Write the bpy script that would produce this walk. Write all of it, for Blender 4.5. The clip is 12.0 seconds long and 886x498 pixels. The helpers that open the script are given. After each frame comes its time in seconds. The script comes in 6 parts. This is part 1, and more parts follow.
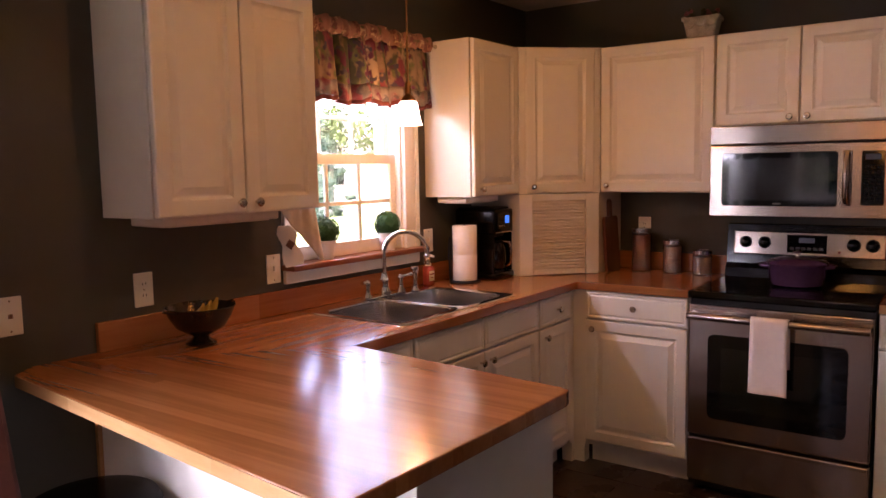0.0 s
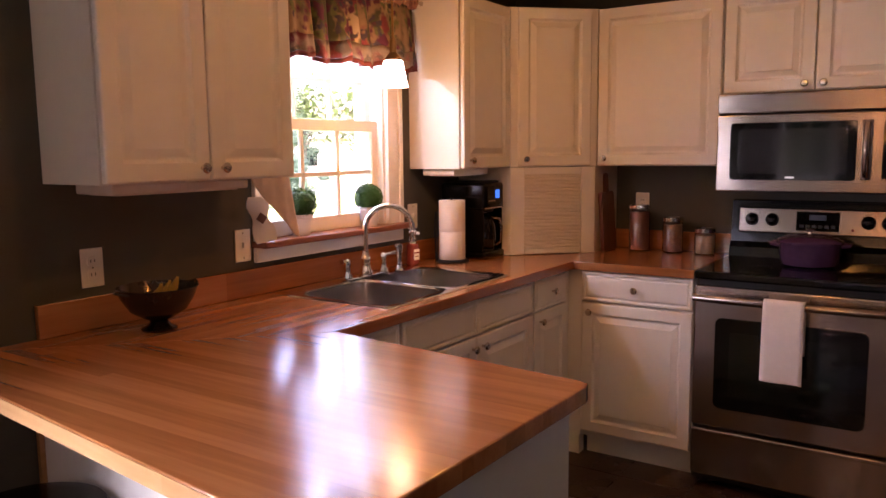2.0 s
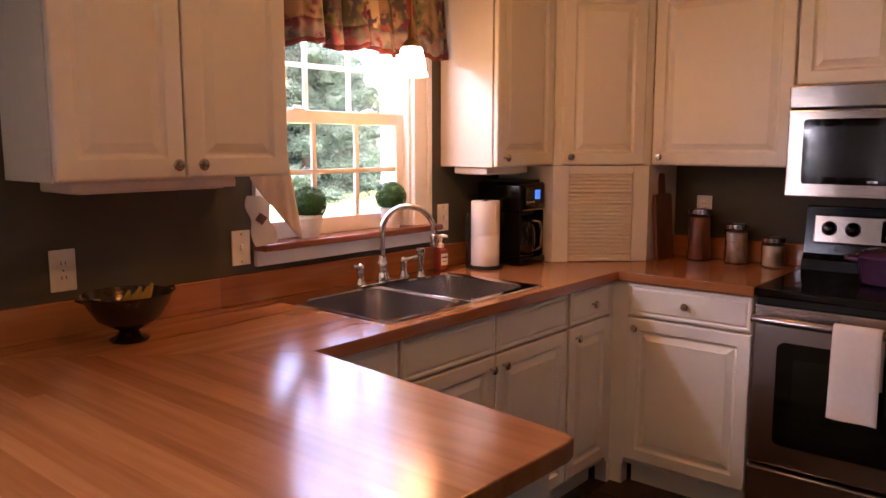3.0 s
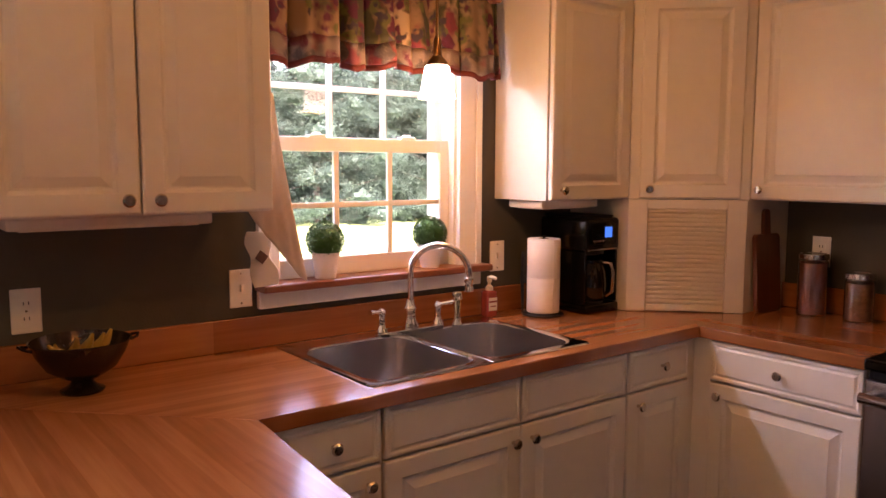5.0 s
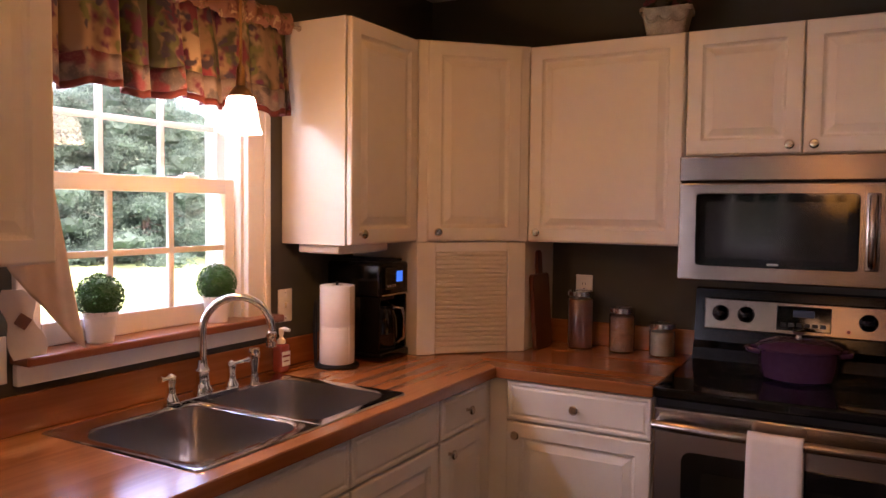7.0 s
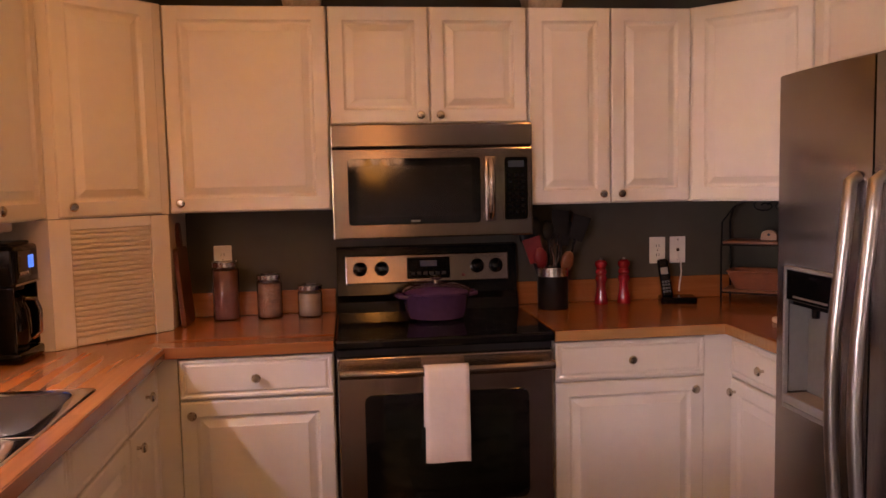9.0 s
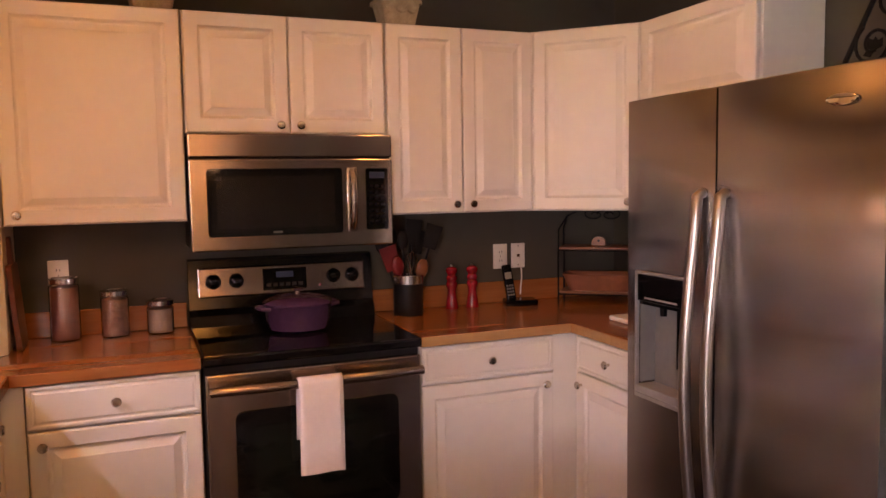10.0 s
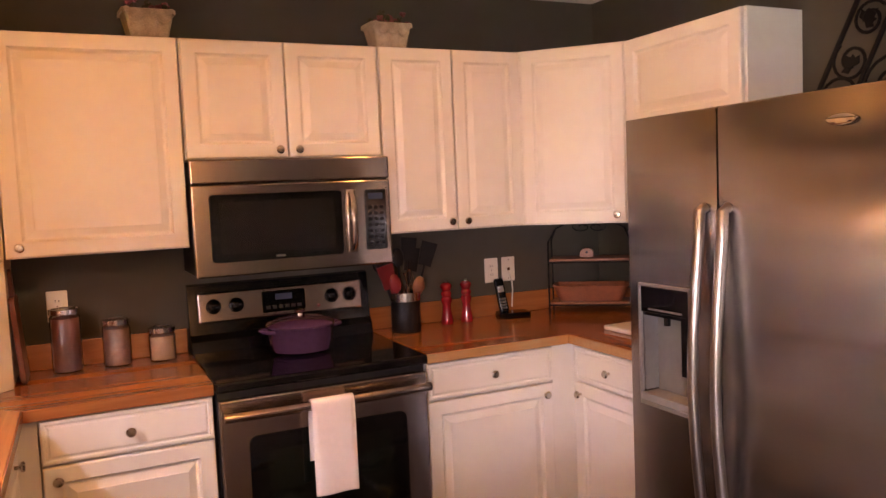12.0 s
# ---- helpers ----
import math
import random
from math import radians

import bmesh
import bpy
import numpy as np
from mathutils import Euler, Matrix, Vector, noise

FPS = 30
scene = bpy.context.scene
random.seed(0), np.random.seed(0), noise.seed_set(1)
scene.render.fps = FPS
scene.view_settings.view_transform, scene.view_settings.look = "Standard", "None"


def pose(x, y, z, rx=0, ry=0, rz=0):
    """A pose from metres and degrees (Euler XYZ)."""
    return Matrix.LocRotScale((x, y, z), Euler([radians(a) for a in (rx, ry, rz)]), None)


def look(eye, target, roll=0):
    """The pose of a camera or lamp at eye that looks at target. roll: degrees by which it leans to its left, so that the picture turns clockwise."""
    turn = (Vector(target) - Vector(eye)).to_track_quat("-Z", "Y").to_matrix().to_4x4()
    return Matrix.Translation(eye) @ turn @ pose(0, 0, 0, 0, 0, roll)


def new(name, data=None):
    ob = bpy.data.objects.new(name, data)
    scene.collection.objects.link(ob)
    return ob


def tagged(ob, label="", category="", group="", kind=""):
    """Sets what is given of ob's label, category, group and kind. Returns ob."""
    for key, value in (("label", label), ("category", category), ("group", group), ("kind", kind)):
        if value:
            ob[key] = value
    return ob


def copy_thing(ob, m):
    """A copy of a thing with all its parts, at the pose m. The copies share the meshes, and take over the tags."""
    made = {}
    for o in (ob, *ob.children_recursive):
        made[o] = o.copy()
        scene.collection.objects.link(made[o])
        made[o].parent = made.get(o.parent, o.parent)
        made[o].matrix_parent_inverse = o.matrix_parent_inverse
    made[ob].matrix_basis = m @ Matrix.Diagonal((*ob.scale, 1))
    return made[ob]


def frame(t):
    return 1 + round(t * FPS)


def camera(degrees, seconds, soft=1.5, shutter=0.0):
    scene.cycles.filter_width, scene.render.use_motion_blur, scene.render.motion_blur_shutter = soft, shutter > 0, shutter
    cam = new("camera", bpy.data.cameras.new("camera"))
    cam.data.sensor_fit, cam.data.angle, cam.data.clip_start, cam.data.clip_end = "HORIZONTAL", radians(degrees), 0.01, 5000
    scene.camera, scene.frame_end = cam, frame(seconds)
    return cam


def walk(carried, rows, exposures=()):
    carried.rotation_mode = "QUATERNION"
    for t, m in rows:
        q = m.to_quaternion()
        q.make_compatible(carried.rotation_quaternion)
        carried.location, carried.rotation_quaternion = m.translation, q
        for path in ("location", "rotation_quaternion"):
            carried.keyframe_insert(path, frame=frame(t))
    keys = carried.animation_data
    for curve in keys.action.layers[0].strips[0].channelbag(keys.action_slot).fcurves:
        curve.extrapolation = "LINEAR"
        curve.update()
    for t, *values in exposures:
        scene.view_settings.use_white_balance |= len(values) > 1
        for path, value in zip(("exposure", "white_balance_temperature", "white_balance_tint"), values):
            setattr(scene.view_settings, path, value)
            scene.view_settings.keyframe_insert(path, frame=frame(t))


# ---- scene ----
cam = camera(59.7, 12.0)
PATH = [
    (0, (2.35, 0.552, 1.507), (1.185, 2.165, 1.303), -1.0),
    (0.5, (2.336, 0.578, 1.502), (1.189, 2.202, 1.284), -1.0),
    (1, (2.307, 0.604, 1.495), (1.182, 2.24, 1.258), -0.9),
    (1.5, (2.219, 0.661, 1.474), (1.116, 2.31, 1.225), -0.7),
    (2, (2.13, 0.759, 1.45), (1.024, 2.407, 1.2), -0.6),
    (2.5, (2.142, 0.927, 1.446), (0.96, 2.521, 1.193), -0.2),
    (3, (2.157, 1.139, 1.462), (0.874, 2.65, 1.195), 0.0),
    (3.2, (2.128, 1.194, 1.464), (0.834, 2.695, 1.194), 0.1),
    (4.8, (2.205, 1.683, 1.477), (0.643, 2.909, 1.239), 0.1),
    (5, (2.201, 1.708, 1.493), (0.63, 2.927, 1.28), 0.2),
    (5.5, (2.187, 1.733, 1.51), (0.629, 2.98, 1.378), 0.3),
    (6, (2.073, 1.678, 1.52), (0.641, 3.071, 1.43), 0.7),
    (6.5, (1.958, 1.643, 1.516), (0.71, 3.203, 1.42), 0.7),
    (7, (1.827, 1.59, 1.501), (0.841, 3.327, 1.395), 0.6),
    (7.2, (1.77, 1.564, 1.509), (0.907, 3.364, 1.391), 0.6),
    (8.8, (1.301, 1.438, 1.447), (1.426, 3.427, 1.29), -0.7),
    (9, (1.28, 1.44, 1.46), (1.514, 3.419, 1.293), -1.2),
    (9.5, (1.183, 1.438, 1.493), (1.69, 3.365, 1.311), -1.0),
    (10, (1.021, 1.444, 1.492), (1.764, 3.293, 1.325), -0.9),
    (10.5, (0.946, 1.44, 1.482), (1.784, 3.25, 1.344), -1.1),
    (11, (0.877, 1.449, 1.506), (1.743, 3.246, 1.37), -1.7),
    (11.5, (0.848, 1.453, 1.528), (1.713, 3.251, 1.382), -2.1),
    (12, (0.844, 1.458, 1.535), (1.693, 3.263, 1.388), -2.5),
]
walk(cam, [(t, look(eye, target, roll)) for t, eye, target, roll in PATH], [(0, 4.52, 6650, 44), (3, 4.6, 6650, 44), (5.5, 4.65, 6950, 46), (7, 4.35, 6650, 43), (9, 4.72, 7700, 49), (12, 5.52, 7600, 46)])

PENDANT = (0.300, 3.158, 1.756)
YB = -1.6
# warm ceiling lights out of view: number, spots and watts are assumed
ASSUMED_CANS = ((0.90, 3.45, 0.36), (2.20, 3.60, 0.24), (1.45, 2.25, 0.80))
CHANDELIER = (1.52, -0.35, 1.62)

# ---- light ----
world = bpy.data.worlds.new("sky")
scene.world = world
world.use_nodes = True
wn, wl = world.node_tree.nodes, world.node_tree.links
sky = wn.new("ShaderNodeTexSky")
sky.sky_type, sky.sun_disc = "NISHITA", False
sky.sun_elevation, sky.sun_rotation = radians(58), radians(124)
sky.air_density, sky.dust_density = 1.0, 7.0
wn["Background"].inputs["Strength"].default_value = 0.15
wl.new(sky.outputs["Color"], wn["Background"].inputs["Color"])


def lamp(name, kind, energy, color, m, **more):
    data = bpy.data.lights.new(name, kind)
    data.energy, data.color = energy, color
    if "size" in more:
        data.shape, data.size, data.size_y = "RECTANGLE", more["size"][0], more["size"][1]
    if "radius" in more:
        data.shadow_soft_size = more["radius"]
    if "cone" in more:
        data.spot_size, data.spot_blend = radians(more["cone"]), more["blend"]
    if "angle" in more:
        data.angle = radians(more["angle"])
    ob = new(name, data)
    ob.matrix_world = m
    return ob


TUNGSTEN = (1.0, 0.455, 0.070)
DAY = (0.80, 0.92, 1.0)
lamp("sun", "SUN", 0.6, (1.0, 0.97, 0.93), look((15, -10, 29), (0, 0, 0)), angle=25)
lamp("pendant_bulb", "POINT", 0.19, TUNGSTEN, pose(*PENDANT, 0, 0, 0) @ pose(0, 0, -0.01), radius=0.025)
# added warm spots that brighten the upper cabinets from the ceiling
for lx, ly, watts in ASSUMED_CANS:
    lamp("assumed_downlight_bulb", "SPOT", watts, TUNGSTEN, pose(lx, ly, 2.425), radius=0.045, cone=164, blend=0.25)
lamp("chandelier_bulbs", "POINT", 0.22, TUNGSTEN, pose(*CHANDELIER), radius=0.12)
lamp("sink_window_daylight", "AREA", 0.40, DAY, pose(-0.055, 3.105, 1.918, 55, 0, -90), size=(0.68, 0.045))
for lz in (0.80, 1.55):
    lamp("patio_door_daylight", "AREA", 5.0, DAY, pose(-0.175, 0.0, lz, 22, 0, -90), size=(1.5, 0.34))



# ---- materials ----
def material(name, color, rough=0.5, metal=0.0, vary=0.12, scale=6.0, bump=0.0, bump_scale=60.0, **more):
    """A Principled surface with two scales of variation and a fine bump."""
    mat = bpy.data.materials.new(name)
    mat.use_nodes = True
    n, l = mat.node_tree.nodes, mat.node_tree.links
    p = n["Principled BSDF"]
    p.inputs["Roughness"].default_value, p.inputs["Metallic"].default_value = rough, metal
    at = n.new("ShaderNodeTexCoord")
    big, fine = n.new("ShaderNodeTexNoise"), n.new("ShaderNodeTexNoise")
    big.inputs["Scale"].default_value, fine.inputs["Scale"].default_value = scale, scale * 9
    big.inputs["Detail"].default_value = 4
    for t in (big, fine):
        l.new(at.outputs["Object"], t.inputs["Vector"])
    add = n.new("ShaderNodeMath")
    add.operation = "ADD"
    l.new(big.outputs["Fac"], add.inputs[0])
    l.new(fine.outputs["Fac"], add.inputs[1])
    span = n.new("ShaderNodeMapRange")
    span.inputs["From Min"].default_value, span.inputs["From Max"].default_value = 0.5, 1.5
    span.inputs["To Min"].default_value, span.inputs["To Max"].default_value = 1 - vary, 1 + vary
    l.new(add.outputs[0], span.inputs["Value"])
    mul = n.new("ShaderNodeVectorMath")
    mul.operation = "SCALE"
    mul.inputs[0].default_value = color
    l.new(span.outputs[0], mul.inputs["Scale"])
    l.new(mul.outputs[0], p.inputs["Base Color"])
    gloss = n.new("ShaderNodeMapRange")
    gloss.inputs["To Min"].default_value, gloss.inputs["To Max"].default_value = max(rough - 0.05, 0), rough + 0.05
    l.new(big.outputs["Fac"], gloss.inputs["Value"])
    l.new(gloss.outputs[0], p.inputs["Roughness"])
    if bump:
        grain, relief = n.new("ShaderNodeTexNoise"), n.new("ShaderNodeBump")
        grain.inputs["Scale"].default_value = bump_scale
        relief.inputs["Strength"].default_value, relief.inputs["Distance"].default_value = bump, 0.002
        l.new(at.outputs["Object"], grain.inputs["Vector"])
        l.new(grain.outputs["Fac"], relief.inputs["Height"])
        l.new(relief.outputs["Normal"], p.inputs["Normal"])
    for key, value in more.items():
        p.inputs[key.replace("_", " ")].default_value = value
    return mat


def glow(name, color, strength):
    mat = material(name, color, 0.4)
    p = mat.node_tree.nodes["Principled BSDF"]
    p.inputs["Emission Color"].default_value = (*color, 1)
    p.inputs["Emission Strength"].default_value = strength
    return mat


def strips(name, along, low, high, width=0.036, length=3.4, rough=0.18, bump=0.02):
    """Wood in narrow strips that run along x (0) or y (1), each of its own tone, with grain."""
    mat = material(name, high, rough, Specular_IOR_Level=0.9 if rough < 0.2 else 0.5)
    n, l = mat.node_tree.nodes, mat.node_tree.links
    p = n["Principled BSDF"]
    at = n.new("ShaderNodeTexCoord")
    cut = n.new("ShaderNodeSeparateXYZ")
    l.new(at.outputs["Object"], cut.inputs[0])
    a, b = ("X", "Y") if along == 0 else ("Y", "X")

    def math_node(op, x, y=None):
        m = n.new("ShaderNodeMath")
        m.operation = op
        for i, v in enumerate((x, y)):
            if v is None:
                continue
            if isinstance(v, (int, float)):
                m.inputs[i].default_value = v
            else:
                l.new(v, m.inputs[i])
        return m.outputs[0]

    row = math_node("FLOOR", math_node("DIVIDE", cut.outputs[b], width))
    shift = n.new("ShaderNodeTexWhiteNoise")
    shift.noise_dimensions = "1D"
    l.new(row, shift.inputs["W"])
    seg = math_node("FLOOR", math_node("ADD", math_node("DIVIDE", cut.outputs[a], length), math_node("MULTIPLY", shift.outputs["Value"], 7.3)))
    key = n.new("ShaderNodeCombineXYZ")
    l.new(row, key.inputs[0])
    l.new(seg, key.inputs[1])
    tone = n.new("ShaderNodeTexWhiteNoise")
    tone.noise_dimensions = "2D"
    l.new(key.outputs[0], tone.inputs["Vector"])
    stretch = n.new("ShaderNodeMapping")
    stretch.inputs["Scale"].default_value = (2.5, 45, 45) if along == 0 else (45, 2.5, 45)
    l.new(at.outputs["Object"], stretch.inputs[0])
    grain = n.new("ShaderNodeTexNoise")
    grain.inputs["Scale"].default_value, grain.inputs["Detail"].default_value, grain.inputs["Distortion"].default_value = 1.4, 5, 0.25
    l.new(stretch.outputs[0], grain.inputs["Vector"])
    fac = math_node("ADD", math_node("MULTIPLY", tone.outputs["Value"], 0.33), math_node("MULTIPLY", grain.outputs["Fac"], 0.60))
    ramp = n.new("ShaderNodeValToRGB")
    ramp.color_ramp.elements[0].color, ramp.color_ramp.elements[1].color = (*low, 1), (*high, 1)
    ramp.color_ramp.elements[0].position, ramp.color_ramp.elements[1].position = 0.0, 0.80
    l.new(fac, ramp.inputs["Fac"])
    l.new(ramp.outputs["Color"], p.inputs["Base Color"])
    relief = n.new("ShaderNodeBump")
    relief.inputs["Strength"].default_value, relief.inputs["Distance"].default_value = bump, 0.0006
    l.new(grain.outputs["Fac"], relief.inputs["Height"])
    l.new(relief.outputs["Normal"], p.inputs["Normal"])
    return mat


def brushed(name, color, rough, scale):
    """Brushed metal, with streaks drawn out along one axis."""
    mat = material(name, color, rough, 1.0, vary=0.06, scale=2.0)
    n, l = mat.node_tree.nodes, mat.node_tree.links
    p = n["Principled BSDF"]
    at, stretch, streak, span = (n.new("ShaderNode" + k) for k in ("TexCoord", "Mapping", "TexNoise", "MapRange"))
    stretch.inputs["Scale"].default_value = scale
    streak.inputs["Scale"].default_value, streak.inputs["Detail"].default_value = 1.0, 5
    l.new(at.outputs["Object"], stretch.inputs[0])
    l.new(stretch.outputs[0], streak.inputs["Vector"])
    span.inputs["To Min"].default_value, span.inputs["To Max"].default_value = rough - 0.025, rough + 0.035
    l.new(streak.outputs["Fac"], span.inputs["Value"])
    l.new(span.outputs[0], p.inputs["Roughness"])
    return mat


def printed(name, base, spots, scale=9.0):
    """Cloth with a printed pattern of blotches in several colours."""
    mat = material(name, base, 0.85)
    n, l = mat.node_tree.nodes, mat.node_tree.links
    p = n["Principled BSDF"]
    at = n.new("ShaderNodeTexCoord")
    last = None
    for i, (color, s, edge, tall) in enumerate(spots):
        tex, ramp, mix = n.new("ShaderNodeTexVoronoi"), n.new("ShaderNodeValToRGB"), n.new("ShaderNodeMix")
        warp = n.new("ShaderNodeTexNoise")
        warp.inputs["Scale"].default_value = s * 1.3
        move = n.new("ShaderNodeVectorMath")
        move.operation = "MULTIPLY_ADD"
        move.inputs[1].default_value = (0.12, 0.12, 0.12)
        l.new(at.outputs["Object"], warp.inputs["Vector"])
        l.new(warp.outputs["Color"], move.inputs[0])
        shift = n.new("ShaderNodeMapping")
        shift.inputs["Location"].default_value = (i * 3.7, i * 1.9, i * 2.3)
        l.new(at.outputs["Object"], shift.inputs[0])
        l.new(shift.outputs[0], move.inputs[2])
        tex.inputs["Scale"].default_value = s
        squeeze = n.new("ShaderNodeMapping")
        squeeze.inputs["Scale"].default_value = (1.0, 1.0, tall)
        l.new(move.outputs[0], squeeze.inputs[0])
        l.new(squeeze.outputs[0], tex.inputs["Vector"])
        ramp.color_ramp.elements[0].position, ramp.color_ramp.elements[1].position = edge - 0.04, edge + 0.10
        ramp.color_ramp.elements[0].color, ramp.color_ramp.elements[1].color = (1, 1, 1, 1), (0, 0, 0, 1)
        l.new(tex.outputs["Distance"], ramp.inputs["Fac"])
        mix.data_type = "RGBA"
        mix.inputs["B"].default_value = (*color, 1)
        l.new(ramp.outputs["Color"], mix.inputs["Factor"])
        a_in, b_in, out = mix.inputs[6], mix.inputs[7], mix.outputs[2]
        b_in.default_value = (*color, 1)
        if last is None:
            a_in.default_value = (*base, 1)
        else:
            l.new(last, a_in)
        last = out
    l.new(last, p.inputs["Base Color"])
    return mat


WHITE = material("white_cabinet", (0.74, 0.70, 0.63), 0.36, vary=0.03, scale=3)
TRIM = material("white_trim", (0.78, 0.76, 0.72), 0.4, vary=0.03)
WALL = material("sage_wall_paint", (0.068, 0.061, 0.043), 0.7, vary=0.06, scale=2.5, bump=0.25, bump_scale=160)
CEIL = material("ceiling_paint", (0.70, 0.68, 0.64), 0.9, vary=0.04, bump=0.3, bump_scale=90)
LOW, HIGH = (0.215, 0.060, 0.017), (0.45, 0.175, 0.054)
WOOD_X, WOOD_Y = strips("laminate_strips_x", 0, LOW, HIGH), strips("laminate_strips_y", 1, LOW, HIGH)
EDGE = strips("laminate_edge", 0, (0.36, 0.17, 0.06), (0.56, 0.32, 0.14), 0.5, 2.0)
FLOOR = material("dark_tile", (0.040, 0.020, 0.013), 0.28, vary=0.35, scale=3, bump=0.3, bump_scale=40)
GROUT = material("dark_grout", (0.03, 0.022, 0.018), 0.8)
STEEL_H = brushed("brushed_steel_level", (0.35, 0.285, 0.25), 0.20, (1.2, 1.2, 500))
STEEL_V = brushed("brushed_steel_fridge", (0.30, 0.272, 0.265), 0.23, (1.0, 1.0, 500))
HANDLE = material("satin_handle_steel", (0.32, 0.28, 0.25), 0.34, 1.0, vary=0.04)
n, l = STEEL_V.node_tree.nodes, STEEL_V.node_tree.links
at, stretch, wave, relief = (n.new("ShaderNode" + k) for k in ("TexCoord", "Mapping", "TexNoise", "Bump"))
stretch.inputs["Scale"].default_value = (0.12, 0.12, 6.0)
wave.inputs["Scale"].default_value, wave.inputs["Detail"].default_value = 1.0, 0.6
relief.inputs["Strength"].default_value, relief.inputs["Distance"].default_value = 0.35, 0.03
l.new(at.outputs["Object"], stretch.inputs[0])
l.new(stretch.outputs[0], wave.inputs["Vector"])
l.new(wave.outputs["Fac"], relief.inputs["Height"])
l.new(relief.outputs["Normal"], n["Principled BSDF"].inputs["Normal"])
for mat, axis, amount in ((STEEL_V, "Z", 0.85), (STEEL_H, "X", 0.75)):
    n, l = mat.node_tree.nodes, mat.node_tree.links
    grain_dir = n.new("ShaderNodeTangent")
    grain_dir.direction_type, grain_dir.axis = "RADIAL", axis
    l.new(grain_dir.outputs[0], n["Principled BSDF"].inputs["Tangent"])
    n["Principled BSDF"].inputs["Anisotropic"].default_value = amount
STEEL_S = brushed("satin_sink_steel", (0.68, 0.645, 0.615), 0.18, (14, 3, 14))
STEEL_RIM = brushed("polished_sink_rim", (0.72, 0.70, 0.68), 0.12, (14, 3, 14))
NICKEL = material("satin_nickel", (0.58, 0.52, 0.45), 0.24, 1.0, vary=0.05)
CHROME = material("polished_chrome", (0.8, 0.79, 0.77), 0.06, 1.0, vary=0.02)
BLACK = material("black_plastic", (0.004, 0.004, 0.0045), 0.14, vary=0.2, Specular_IOR_Level=0.3)
BLACK_MATT = material("black_satin", (0.008, 0.0075, 0.0075), 0.45, vary=0.2, Specular_IOR_Level=0.3)
GLASS_BLACK = material("black_glass", (0.003, 0.003, 0.003), 0.05, vary=0.1, Specular_IOR_Level=0.35)
OVEN_GLASS = material("oven_door_glass", (0.004, 0.006, 0.004), 0.06, vary=0.1)
CLOTH_WHITE = material("white_towel_cloth", (0.80, 0.72, 0.66), 0.9, vary=0.05, bump=0.6, bump_scale=500)
CREAM = material("cream_cloth", (0.70, 0.58, 0.46), 0.9, vary=0.08, bump=0.4, bump_scale=400)
PAPER = material("paper_towel", (0.80, 0.74, 0.68), 0.95, vary=0.04, bump=0.5, bump_scale=300)
PLATE = material("white_plate_plastic", (0.78, 0.74, 0.66), 0.35, vary=0.03)
POTWHITE = material("white_glazed_pot", (0.80, 0.76, 0.72), 0.3, vary=0.03)
LEAF = material("boxwood_leaf", (0.014, 0.085, 0.006), 0.6, vary=0.5, scale=60)
PURPLE = material("plum_enamel", (0.075, 0.036, 0.085), 0.10, vary=0.15)
RED = material("red_lacquer", (0.24, 0.008, 0.012), 0.16, vary=0.15)
REDPLASTIC = material("red_utensil", (0.17, 0.012, 0.014), 0.35)
BANANA = material("banana_skin", (0.52, 0.33, 0.04), 0.5, vary=0.2, scale=30)
BRONZE = material("dark_bronze_bowl", (0.045, 0.028, 0.022), 0.22, 0.6, vary=0.25)
IRON = material("wrought_iron", (0.007, 0.006, 0.006), 0.7, 0.0, vary=0.3, Specular_IOR_Level=0.2)
BOARD = strips("cherry_board", 1, (0.07, 0.018, 0.008), (0.16, 0.05, 0.02), 0.06, 1.5, 0.35)
SHELFWOOD = strips("rack_shelf_wood", 0, (0.13, 0.045, 0.018), (0.26, 0.10, 0.04), 0.08, 1.0, 0.4)
WICKER = material("honey_basket", (0.22, 0.068, 0.026), 0.6, vary=0.3, scale=40, bump=0.8, bump_scale=180)
SPICE1 = material("cocoa_powder", (0.29, 0.10, 0.065), 0.9, vary=0.2, scale=40)
SPICE2 = material("mixed_nuts", (0.34, 0.15, 0.085), 0.8, vary=0.6, scale=50, bump=1.0, bump_scale=120)
SPICE3 = material("raw_sugar", (0.50, 0.33, 0.22), 0.9, vary=0.2, scale=50)
BLOSSOM = material("dried_blossom", (0.19, 0.05, 0.05), 0.8, vary=0.5, scale=60)
STONEWARE = material("mottled_planter", (0.36, 0.30, 0.22), 0.7, vary=0.5, scale=30, bump=0.8)
SILLWOOD = strips("sill_cap_wood", 1, (0.16, 0.05, 0.02), (0.30, 0.11, 0.045), 0.3, 2.0, 0.3)
SOAP = material("pink_soap", (0.55, 0.12, 0.08), 0.15, vary=0.05, Transmission_Weight=0.5)
BLUE = glow("clock_display_blue", (0.03, 0.20, 0.9), 0.05)
DIMBLUE = glow("range_display", (0.006, 0.010, 0.020), 0.02)
SHADE = glow("lit_glass_shade", (1.0, 0.80, 0.58), 0.45)
BARK = material("bark", (0.07, 0.05, 0.035), 0.9, vary=0.3, scale=20)
NEEDLES = material("pine_needles", (0.062, 0.102, 0.078), 0.8, vary=0.25, scale=0.8, Specular_IOR_Level=0.1)
n, l = NEEDLES.node_tree.nodes, NEEDLES.node_tree.links
through_leaf, blend = n.new("ShaderNodeBsdfTranslucent"), n.new("ShaderNodeMixShader")
through_leaf.inputs["Color"].default_value = (0.092, 0.150, 0.105, 1)
blend.inputs["Fac"].default_value = 0.55
l.new(n["Principled BSDF"].outputs[0], blend.inputs[1])
l.new(through_leaf.outputs[0], blend.inputs[2])
